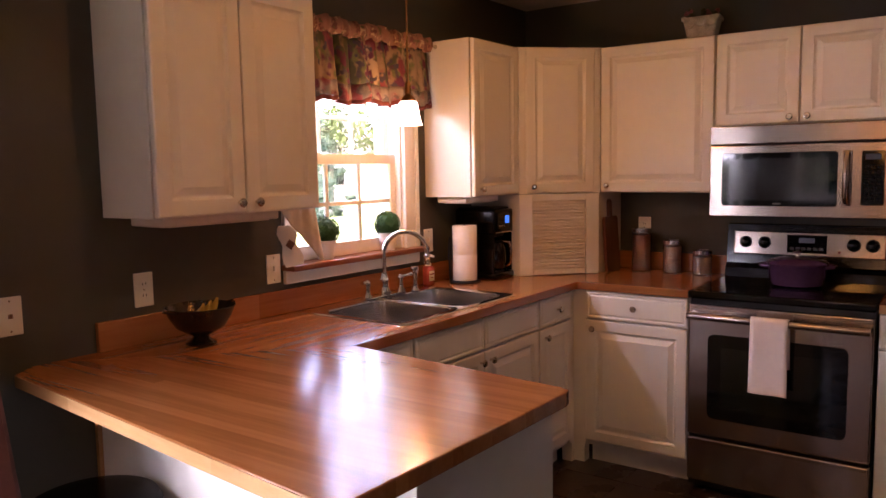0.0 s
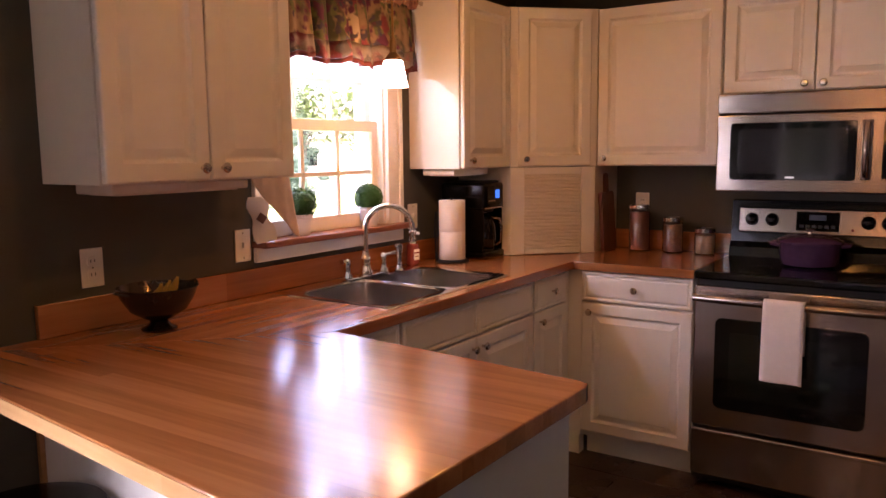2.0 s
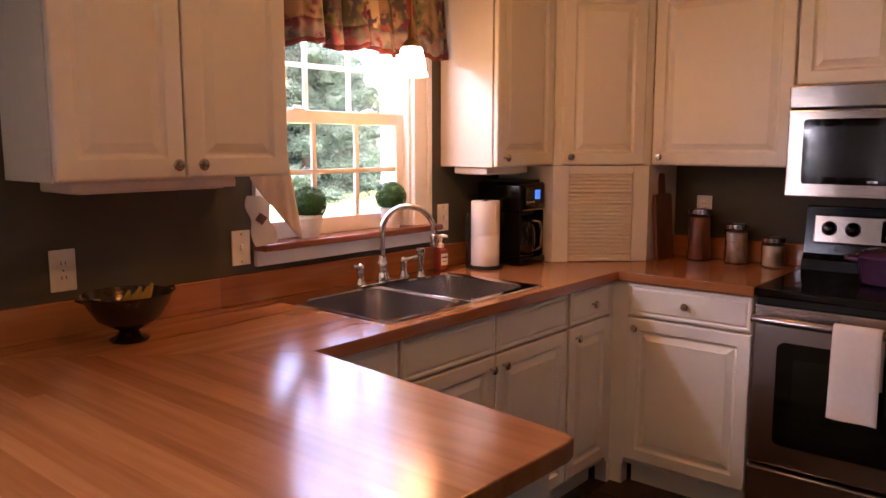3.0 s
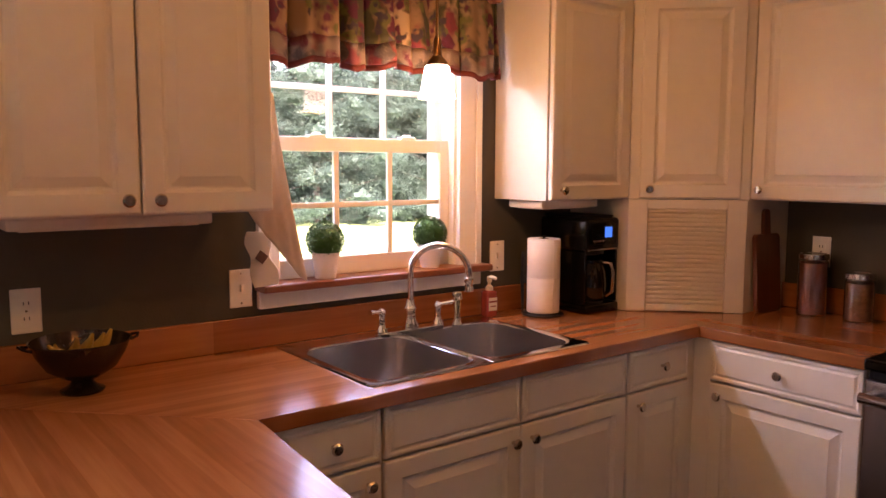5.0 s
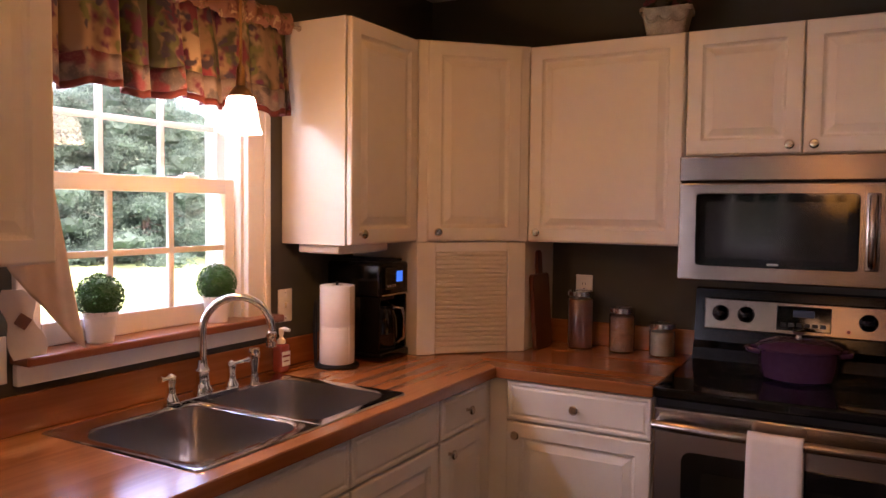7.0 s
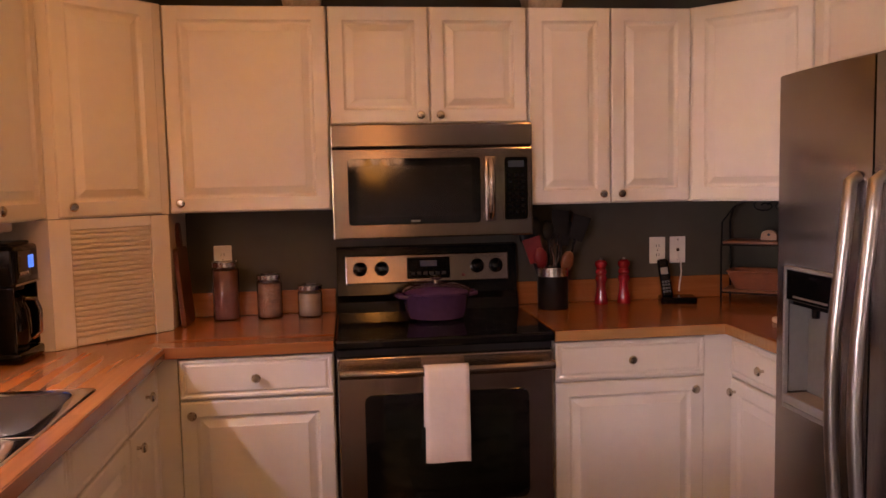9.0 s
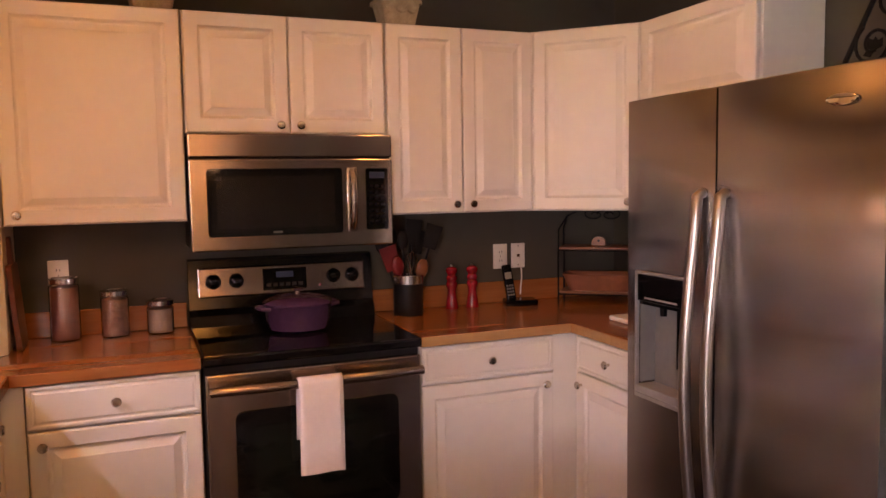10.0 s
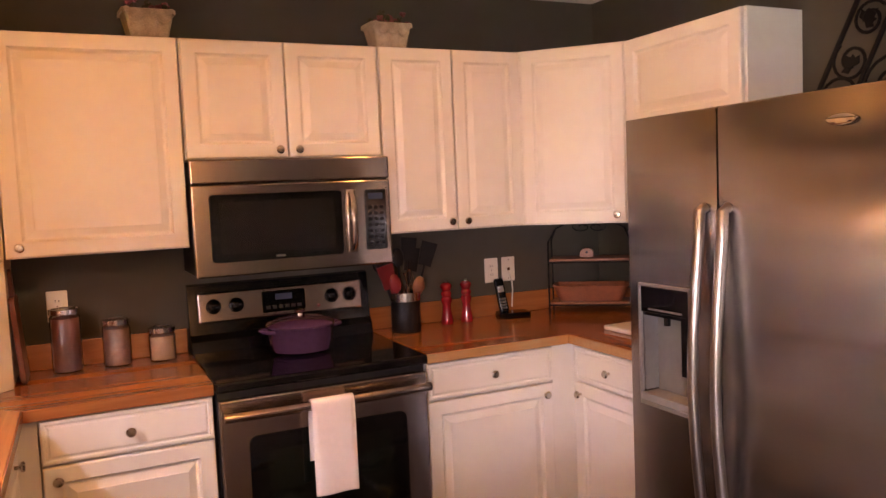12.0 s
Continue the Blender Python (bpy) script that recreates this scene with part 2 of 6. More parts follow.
l.new(blend.outputs[0], n["Material Output"].inputs["Surface"])
LEAVES = material("broad_leaves", (0.085, 0.14, 0.040), 0.6, vary=0.5, scale=2.0)
GRASS = material("lawn", (0.14, 0.20, 0.065), 0.9, vary=0.25, scale=0.6)
ASPHALT = material("asphalt", (0.16, 0.16, 0.16), 0.85, vary=0.15)
SIDING = material("pale_siding", (0.55, 0.45, 0.40), 0.7, vary=0.05)
ROOFING = material("roof_shingle", (0.12, 0.10, 0.10), 0.9, vary=0.2)
DRAPE = material("russet_drape", (0.17, 0.055, 0.035), 0.9, vary=0.2, bump=0.4, bump_scale=300)
VALANCE = printed("harvest_print_cotton", (0.23, 0.155, 0.095), [
    ((0.045, 0.048, 0.024), 10, 0.46, 0.35), ((0.38, 0.29, 0.19), 9, 0.28, 0.28), ((0.16, 0.028, 0.042), 10, 0.28, 0.5),
    ((0.10, 0.115, 0.04), 13, 0.25, 0.7), ((0.080, 0.010, 0.042), 13, 0.32, 0.9), ((0.04, 0.032, 0.055), 15, 0.24, 1.0)])
BORDER = printed("speckled_border_cotton", (0.20, 0.165, 0.16), [
    ((0.20, 0.040, 0.060), 8, 0.40, 0.6), ((0.07, 0.065, 0.075), 12, 0.36, 0.8), ((0.10, 0.015, 0.045), 11, 0.28, 0.9), ((0.50, 0.44, 0.42), 80, 0.16, 1.0)])
HEM = material("russet_hem", (0.13, 0.028, 0.026), 0.85, vary=0.2)
HEADER = printed("gathered_header_cotton", (0.24, 0.115, 0.075), [((0.13, 0.045, 0.035), 22, 0.30, 0.5), ((0.12, 0.09, 0.04), 26, 0.24, 0.5), ((0.40, 0.28, 0.17), 24, 0.22, 0.4)])


def clear_glass(name, tint=(1, 1, 1)):
    mat = bpy.data.materials.new(name)
    mat.use_nodes = True
    p = mat.node_tree.nodes["Principled BSDF"]
    p.inputs["Base Color"].default_value = (*tint, 1)
    p.inputs["Roughness"].default_value, p.inputs["Transmission Weight"].default_value, p.inputs["IOR"].default_value = 0.0, 1.0, 1.45
    return mat


GLASS = clear_glass("window_glass")
JARGLASS = clear_glass("jar_glass", (0.96, 0.97, 0.96))


# ---- shapes ----
def box(bm, x0, x1, y0, y1, z0, z1, bevel=0.0, seg=2):
    made = bmesh.ops.create_cube(bm, size=1, matrix=Matrix.Translation(((x0 + x1) / 2, (y0 + y1) / 2, (z0 + z1) / 2)) @ Matrix.Diagonal((x1 - x0, y1 - y0, z1 - z0, 1)))
    if bevel:
        edges = list({e for v in made["verts"] for e in v.link_edges})
        bmesh.ops.bevel(bm, geom=edges, offset=bevel, segments=seg, affect="EDGES", profile=0.5)
    return bm


def lathe(bm, profile, seg=24, at=(0, 0, 0), squash=1.0):
    """A turned body about z, from (radius, height) pairs."""
    rings = []
    for r, z in profile:
        if r < 1e-5:
            rings.append([bm.verts.new((at[0], at[1], at[2] + z))])
        else:
            rings.append([bm.verts.new((at[0] + r * math.cos(2 * math.pi * i / seg), at[1] + squash * r * math.sin(2 * math.pi * i / seg), at[2] + z)) for i in range(seg)])
    for a, b in zip(rings, rings[1:]):
        for i in range(seg):
            j = (i + 1) % seg
            if len(a) == 1 and len(b) > 1:
                bm.faces.new((a[0], b[i], b[j]))
            elif len(b) == 1 and len(a) > 1:
                bm.faces.new((a[i], b[0], a[j]))
            elif len(a) > 1:
                bm.faces.new((a[i], b[i], b[j], a[j]))
    bmesh.ops.recalc_face_normals(bm, faces=bm.faces)
    return bm


def tube(bm, pts, r, seg=10, taper=None):
    """A round bar along a line of points."""
    pts = [Vector(p) for p in pts]
    rings, up = [], Vector((0.13, 0.27, 0.95)).normalized()
    for i, p in enumerate(pts):
        d = (pts[min(i + 1, len(pts) - 1)] - pts[max(i - 1, 0)]).normalized()
        side = d.cross(up)
        side = side.normalized() if side.length > 1e-4 else d.cross(Vector((1, 0, 0))).normalized()
        over = side.cross(d).normalized()
        up = over
        rr = r if taper is None else r * taper[i]
        rings.append([bm.verts.new(p + rr * (math.cos(2 * math.pi * k / seg) * side + math.sin(2 * math.pi * k / seg) * over)) for k in range(seg)])
    for a, b in zip(rings, rings[1:]):
        for k in range(seg):
            bm.faces.new((a[k], b[k], b[(k + 1) % seg], a[(k + 1) % seg]))
    bm.faces.new(rings[0])
    bm.faces.new(rings[-1][::-1])
    bmesh.ops.recalc_face_normals(bm, faces=bm.faces)
    return bm


def slab(bm, outline, z0, z1, bevel=0.0):
    """A flat plate over an outline of (x, y)."""
    low = [bm.verts.new((x, y, z0)) for x, y in outline]
    high = [bm.verts.new((x, y, z1)) for x, y in outline]
    bm.faces.new(low[::-1])
    top = bm.faces.new(high)
    n = len(outline)
    for i in range(n):
        bm.faces.new((low[i], low[(i + 1) % n], high[(i + 1) % n], high[i]))
    bmesh.ops.recalc_face_normals(bm, faces=bm.faces)
    if bevel:
        bmesh.ops.bevel(bm, geom=list(top.edges), offset=bevel, segments=3, affect="EDGES", profile=0.5)
    return bm


def part(name, bm, mat, parent=None, label="", smooth=False, m=None):
    me = bpy.data.meshes.new(name)
    bm.to_mesh(me)
    bm.free()
    me.materials.append(mat)
    if smooth:
        for f in me.polygons:
            f.use_smooth = True
        me.set_sharp_from_angle(angle=radians(40))
    ob = new(name, me)
    if parent is not None:
        ob.parent = parent
    if m is not None:
        ob.matrix_basis = m
    if label:
        ob["label"] = label
    return ob


def thing(name, label, category, m=None, group="", kind=""):
    ob = new(name)
    ob.empty_display_size = 0.05
    if m is not None:
        ob.matrix_basis = m
    return tagged(ob, label, category, group, kind)


def solid(name, bm, mat, label, category, m=None, group="", kind="", smooth=False):
    """A thing that is one mesh."""
    return tagged(part(name, bm, mat, None, label, smooth, m), label, category, group, kind)


def B():
    return bmesh.new()


# ---- the room ----
XR, YS, ZC, CEILING = 3.245, 4.69, 0.938, 2.44
XE = 4.4
WY0, WY1, WZ0, WZ1 = 2.73, 3.48, 1.13, 1.96


def structure(name, bm, mat, label, category="wall", smooth=False):
    return solid(name, bm, mat, label, category, kind="structure", smooth=smooth)


bm = B()
box(bm, -0.16, 0, YB - 0.15, -0.8, 0, CEILING)
box(bm, -0.16, 0, 0.8, WY0, 0, CEILING)
box(bm, -0.16, 0, -0.8, 0.8, 2.05, CEILING)
box(bm, -0.16, 0, WY1, YS + 0.15, 0, CEILING)
box(bm, -0.16, 0, WY0, WY1, 0, WZ0)
box(bm, -0.16, 0, WY0, WY1, WZ1, CEILING)
structure("wall_west", bm, WALL, "dark sage painted wall with the sink window")
structure("wall_north", box(B(), 0, XR + 0.15, YS, YS + 0.15, 0, CEILING), WALL, "dark sage painted wall behind the range")
structure("wall_east", box(B(), XR, XR + 0.15, 2.2, YS, 0, CEILING), WALL, "dark sage painted wall beside the refrigerator")
structure("wall_return", box(B(), XR + 0.15, XE, 2.2, 2.35, 0, CEILING), WALL, "dark sage painted return wall of the dining area")
structure("wall_dining", box(B(), XE, XE + 0.15, YB - 0.15, 2.35, 0, CEILING), WALL, "dark sage painted wall of the dining area")
bm = B()
box(bm, 0, 0.45, YB - 0.15, YB, 0, CEILING)
box(bm, 0.90, XE, YB - 0.15, YB, 0, CEILING)
box(bm, 0.45, 0.90, YB - 0.15, YB, 0, 1.15)
box(bm, 0.45, 0.90, YB - 0.15, YB, 1.75, CEILING)
structure("wall_south", bm, WALL, "dark sage painted wall with the dining window")
structure("ceiling", box(B(), -0.16, XE + 0.15, YB - 0.15, YS + 0.15, CEILING, CEILING + 0.12), CEIL, "flat white painted ceiling", "ceiling")

floor = structure("floor", box(B(), -0.16, XE + 0.15, YB - 0.15, YS + 0.15, -0.08, -0.006), GROUT, "dark brown tiled kitchen floor with narrow joints", "floor")


door = structure("door_1", box(B(), 0.002, 0.022, 0.8, 0.88, 0, 2.13, 0.004), TRIM, "white sliding glass patio door in the dining area", "door")
part("casing", box(B(), 0.002, 0.022, -0.88, -0.8, 0, 2.13, 0.004), TRIM, door)
part("head_casing", box(B(), 0.002, 0.022, -0.8, 0.8, 2.05, 2.13, 0.004), TRIM, door)
for y0, x in ((-0.798, -0.10), (-0.02, -0.055)):
    bm = B()
    box(bm, x, x + 0.04, y0, y0 + 0.07, 0.0, 2.048)
    box(bm, x, x + 0.04, y0 + 0.748, y0 + 0.818, 0.0, 2.048)
    box(bm, x + 0.001, x + 0.039, y0 + 0.07, y0 + 0.748, 0.0, 0.09)
    box(bm, x + 0.001, x + 0.039, y0 + 0.07, y0 + 0.748, 1.97, 2.048)
    leaf = part("sliding_panel", bm, TRIM, door)
    pane = part("pane", box(B(), x + 0.018, x + 0.022, y0 + 0.068, y0 + 0.75, 0.088, 1.972), GLASS, leaf)
    pane.visible_shadow = False

bm = B()
box(bm, 0.37, 0.45, YB, YB + 0.02, 1.07, 1.83)
box(bm, 0.90, 0.98, YB, YB + 0.02, 1.07, 1.83)
box(bm, 0.45, 0.90, YB, YB + 0.02, 1.75, 1.83)
box(bm, 0.45, 0.90, YB, YB + 0.03, 1.07, 1.15)
box(bm, 0.66, 0.69, YB - 0.08, YB - 0.05, 1.15, 1.75)
structure("window_2", bm, TRIM, "white casing of the dining window", "window")


# ---- window ----
def window():
    w = thing("window_1", "white double-hung sash window with grilles over the sink", "window", kind="structure")
    bm = B()
    box(bm, 0, 0.022, WY1 - 0.005, WY1 + 0.095, WZ0 - 0.02, WZ1 + 0.08, 0.004)
    box(bm, 0.022, 0.030, WY1 + 0.068, WY1 + 0.095, WZ0 - 0.02, WZ1 + 0.08, 0.003)
    part("casing", bm, TRIM, w)
    bm = B()
    box(bm, 0, 0.022, WY0 - 0.038, WY0 + 0.005, WZ0 - 0.02, WZ1 + 0.08, 0.004)
    part("casing", bm, TRIM, w)
    part("head_casing", box(B(), 0, 0.024, WY0 - 0.09, WY1 + 0.095, WZ1 + 0.08, WZ1 + 0.16, 0.004), TRIM, w)
    bm = B()
    box(bm, -0.16, 0.001, WY0, WY0 + 0.018, WZ0, WZ1)
    box(bm, -0.16, 0.001, WY1 - 0.018, WY1, WZ0, WZ1)
    box(bm, -0.16, 0.001, WY0, WY1, WZ1 - 0.018, WZ1)
    part("jamb", bm, TRIM, w)
    part("window_sill", box(B(), -0.15, 0.075, WY0 - 0.045, WY1 + 0.115, WZ0 - 0.02, WZ0 + 0.004, 0.006), SILLWOOD, w, "varnished reddish wooden stool cap")
    part("apron", box(B(), 0, 0.022, WY0 - 0.04, WY1 + 0.10, WZ0 - 0.075, WZ0 - 0.02, 0.005), TRIM, w)
    mid = 1.562
    for name, x, z0, z1, bar in (("upper_sash", -0.10, mid - 0.022, WZ1 - 0.018, 1.748), ("lower_sash", -0.062, WZ0 + 0.004, mid + 0.024, 1.365)):
        y0, y1 = WY0 + 0.018, WY1 - 0.018
        bm = B()
        foot, head = (0.06, 0.046) if name == "lower_sash" else (0.04, 0.045)
        box(bm, x, x + 0.034, y0, y0 + 0.038, z0, z1, 0.003)
        box(bm, x, x + 0.034, y1 - 0.038, y1, z0, z1, 0.003)
        box(bm, x + 0.001, x + 0.035, y0 + 0.038, y1 - 0.038, z0, z0 + foot, 0.003)
        box(bm, x + 0.001, x + 0.035, y0 + 0.038, y1 - 0.038, z1 - head, z1, 0.003)
        sash = part(name, bm, TRIM, w)
        ga, gb = y0 + 0.038, y1 - 0.038
        for k in (1, 2):
            y = ga + (gb - ga) * k / 3
            part("grille_bar", box(B(), x + 0.010, x + 0.026, y - 0.009, y + 0.009, z0 + foot, z1 - head, 0.002), TRIM, sash)
        part("grille_bar", box(B(), x + 0.011, x + 0.025, ga, gb, bar - 0.009, bar + 0.009, 0.002), TRIM, sash)
        pane = part("pane", box(B(), x + 0.016, x + 0.020, ga - 0.004, gb + 0.004, z0 + foot - 0.004, z1 - head + 0.004), GLASS, sash)
        pane.visible_shadow = False
        if name == "lower_sash":
            for k in (0.25, 0.75):
                y = y0 + (y1 - y0) * k
                bm = box(B(), x + 0.004, x + 0.036, y - 0.03, y + 0.03, z1, z1 + 0.008, 0.003)
                box(bm, x + 0.010, x + 0.030, y - 0.012, y + 0.014, z1 + 0.008, z1 + 0.016, 0.003)
                part("sash_lock", bm, TRIM, sash)
    return w


window()


# ---- cabinets ----
def knob(parent, x, y, z):
    bm = lathe(B(), [(0, -0.001), (0.006, 0), (0.005, 0.010), (0.008, 0.014), (0.0145, 0.017), (0.016, 0.022), (0.012, 0.027), (0, 0.0285)], 16)
    return part("knob", bm, NICKEL, parent, "satin nickel knob", True, pose(x, y, z, 90, 0, 0))


def panel(x0, x1, z0, z1, flat=False, y=0.003, thick=0.019, frame_w=0.056):
    """A door or drawer front whose face has a routed frame and a raised field; it faces -y."""
    rings = [(0, 0), (0, thick - 0.005), (0.002, thick - 0.0015), (0.006, thick)]
    if flat:
        rings += [(0.012, thick), (0.016, thick - 0.003), (0.020, thick - 0.003), (0.026, thick)]
    else:
        f = frame_w
        rings += [(f - 0.006, thick), (f - 0.002, thick - 0.006), (f + 0.004, thick - 0.011), (f + 0.010, thick - 0.011), (f + 0.030, thick - 0.003), (f + 0.034, thick - 0.001)]
    bm, made = B(), []
    for inset, out in rings:
        a, b, c, d = x0 + inset, x1 - inset, z0 + inset, z1 - inset
        made.append([bm.verts.new((px, y - out, pz)) for px, pz in ((a, c), (b, c), (b, d), (a, d))])
    bm.faces.new(made[0][::-1])
    for p, q in zip(made, made[1:]):
        for i in range(4):
            bm.faces.new((p[i], p[(i + 1) % 4], q[(i + 1) % 4], q[i]))
    bm.faces.new(made[-1])
    bmesh.ops.recalc_face_normals(bm, faces=bm.faces)
    return bm


def cabinet(label, m, w, d, z0, z1, fronts, group="", toe=False, name="wall_cabinet", hollow=False):
    """A cabinet in its own frame: front at y = 0 facing -y, width along x. fronts: (kind, x0, x1, z0, z1, knob x, knob z)."""
    c = thing(name, label, "cabinet", m, group)
    bm = B()
    if toe:
        box(bm, 0, w, 0.010, d, 0.10, z1, 0.0015)
        box(bm, 0.002, w - 0.002, 0.07, d - 0.01, 0, 0.0995)
    else:
        box(bm, 0, w, 0.010, d, z0, z1, 0.0015)
    if hollow:
        bm.free()
        bm = B()
        box(bm, 0, w, 0.010, 0.03, 0.10, z1, 0.0015)
        box(bm, 0, 0.018, 0.0302, d, 0.10, z1)
        box(bm, w - 0.018, w, 0.0302, d, 0.10, z1)
        box(bm, 0.0182, w - 0.0182, 0.0302, d, 0.10, 0.12)
        box(bm, 0.002, w - 0.002, 0.07, d - 0.01, 0, 0.0995)
    part("body", bm, WHITE, c)
    for kind, x0, x1, a, b, kx, kz in fronts:
        f = part(kind, panel(x0, x1, a, b, kind == "drawer_front"), WHITE, c)
        if kx is not None:
            knob(f, kx, -0.020, kz)
    return c


UB, UT, UD = 1.372, 2.13, 0.285
WALL_W = lambda y: pose(UD, y, 0, 0, 0, 90)
WALL_N = lambda x: pose(x, YS - UD, 0)
KZ = 1.41


def doors(w, n, z0, z1, kz, side="in", gap=0.0035):
    """n doors across a width; knobs at the meeting stiles, or at the named side."""
    out = []
    for i in range(n):
        a = gap if i == 0 else w / n + 0.003
        b = w - gap if i == n - 1 else w / n - 0.003
        k = (b - 0.034 if i == 0 else a + 0.034) if n == 2 else (a + 0.042 if side == "left" else b - 0.042)
        out.append(("door", a, b, z0 + 0.004, z1 - 0.004, k, kz))
    return out


UP = "white wall cabinets"
cabinet("white two-door wall cabinet beside the sink window", WALL_W(1.930), 0.685, UD - 0.003, UB, UT, doors(0.685, 2, UB, UT, KZ), UP)
cabinet("white single-door wall cabinet beside the window", WALL_W(3.660), 0.424, UD - 0.003, UB, UT, doors(0.424, 1, UB, UT, KZ, "left"), UP)
cabinet("wide white single-door wall cabinet over the counter", WALL_N(0.617), 0.592, UD - 0.003, UB, UT, doors(0.592, 1, UB, UT, KZ, "left"), UP)
cabinet("short white two-door cabinet above the microwave", WALL_N(1.213), 0.756, UD - 0.003, 1.69, UT, doors(0.756, 2, 1.69, UT, 1.722), UP)
cabinet("white two-door wall cabinet beside the microwave", WALL_N(1.973), 0.655, UD - 0.003, UB, UT, doors(0.655, 2, UB, UT, KZ), UP)
XR2 = XR - UD
cabinet("white wall cabinet above the refrigerator", pose(XR2, 4.075, 0, 0, 0, -90), 0.63, UD - 0.003, 1.765, UT, [("door", 0.006, 0.624, 1.769, UT - 0.004, None, None)], UP)


def corner_cabinet(label, outline, p, q, z0, z1, knob_right):
    """A cabinet with a five-sided plan whose door crosses the corner from p to q."""
    c = thing("corner_cabinet", label, "cabinet", None, UP)
    part("body", slab(B(), outline, z0, z1), WHITE, c)
    p, q = Vector(p), Vector(q)
    w = (q - p).length
    turn = math.degrees(math.atan2(q.y - p.y, q.x - p.x))
    edge = 0.012 if knob_right else 0.034
    f = part("door", panel(edge, w - edge, z0 + 0.004, z1 - 0.004), WHITE, c, m=pose(p.x, p.y, 0, 0, 0, turn))
    knob(f, w - 0.05 if knob_right else edge + 0.036, -0.020, KZ)
    return c


corner_cabinet("white diagonal corner wall cabinet above the appliance garage", [(0.003, 4.086), (0.300, 4.086), (0.613, 4.394), (0.613, YS - 0.003), (0.003, YS - 0.003)], (0.300, 4.086), (0.613, 4.394), UB, UT, False)
corner_cabinet("white diagonal corner wall cabinet above the wire rack", [(XR - 0.003, 4.079), (XR - 0.003, YS - 0.003), (2.631, YS - 0.003), (2.631, YS - UD), (XR2, 4.079)], (2.631, YS - UD), (XR2, 4.079), UB, UT, True)


def appliance_garage():
    g = thing("appliance_garage", "cream appliance garage with a slatted tambour door in the corner", "cabinet")
    z0, z1 = ZC + 0.001, UB - 0.002
    p, q = Vector((0.30, 4.08)), Vector((0.61, 4.39))
    w, turn = (q - p).length, math.degrees(math.atan2(q.y - p.y, q.x - p.x))
    m = pose(p.x, p.y, 0, 0, 0, turn)
    part("side_panel", box(B(), 0.003, 0.30, 4.08, 4.096, z0, z1), WHITE, g)
    part("side_panel", box(B(), 0.594, 0.61, 4.39, YS - 0.003, z0, z1), WHITE, g)
    bm = B()
    box(bm, 0, 0.072, -0.004, 0.018, z0, z1, 0.002)
    box(bm, w - 0.072, w, -0.004, 0.018, z0, z1, 0.002)
    box(bm, 0.072, w - 0.072, -0.003, 0.018, z1 - 0.035, z1, 0.002)
    part("face_frame", bm, WHITE, g, m=m)
    door = part("tambour_door", box(B(), 0.072, w - 0.072, 0.012, 0.018, z0, z1 - 0.035), CREAM_PAINT, g, m=m)
    n = 21
    step = (z1 - 0.035 - z0 - 0.03) / n
    for i in range(n):
        a = z0 + 0.03 + i * step
        part("slat", box(B(), 0.074, w - 0.074, 0.002, 0.012, a + 0.002, a + step - 0.001, 0.003, 1), CREAM_PAINT, door)
    bm = box(B(), 0.074, w - 0.074, -0.002, 0.012, z0 + 0.002, z0 + 0.029, 0.003)
    box(bm, w / 2 - 0.045, w / 2 + 0.045, -0.010, -0.002, z0 + 0.004, z0 + 0.014, 0.003)
    part("pull_rail", bm, CREAM_PAINT, door)


CREAM_PAINT = material("cream_tambour", (0.70, 0.62, 0.50), 0.45, vary=0.04)
appliance_garage()

# base cabinets
BT, BD, TOP = ZC - 0.04, 0.60, ZC - 0.05
DZ0, DZ1, KD, KN = 0.757, ZC - 0.043, 0.826, 0.708
LOWER = "white base cabinets"
FX = 0.617
BW = lambda y: pose(FX, y, 0, 0, 0, 90)


def base(label, m, w, knobs, doors_n=1, door_knob="left", drawers=1, hollow=False):
    f = []
    for i in range(drawers):
        a, b = i * w / drawers + 0.0035, (i + 1) * w / drawers - 0.0035
        f.append(("drawer_front", a, b, DZ0, DZ1, (a + b) / 2 if knobs else None, KD))
    for kind, a, b, c, d, k, kz in doors(w, doors_n, 0.125, DZ0 - 0.004, KN, door_knob, 0.0035):
        f.append((kind, a, b, c, d, k, kz))
    return cabinet(label, m, w, BD, 0, BT, f, LOWER, True, "base_cabinet", hollow)


base("white base cabinet with one drawer beside the sink", BW(2.45), 0.286, True, 1, "right")
base("white two-door sink base with plain false drawer fronts", BW(2.742), 0.945, False, 2, drawers=2, hollow=True)
base("narrow white base cabinet with one drawer and door", BW(3.693), 0.335, True, 1, "left")
base("white base cabinet with drawer and door beside the range", pose(0.69, YS - FX, 0), 0.517, True, 1, "left")
base("white base cabinet with drawer and door beside the range", pose(1.976, YS - FX, 0), 0.56, True, 1, "right")
base("narrow white base cabinet with drawer beside the refrigerator", pose(XR - FX, 4.02, 0, 0, 0, -90), 0.46, True, 1, "left")
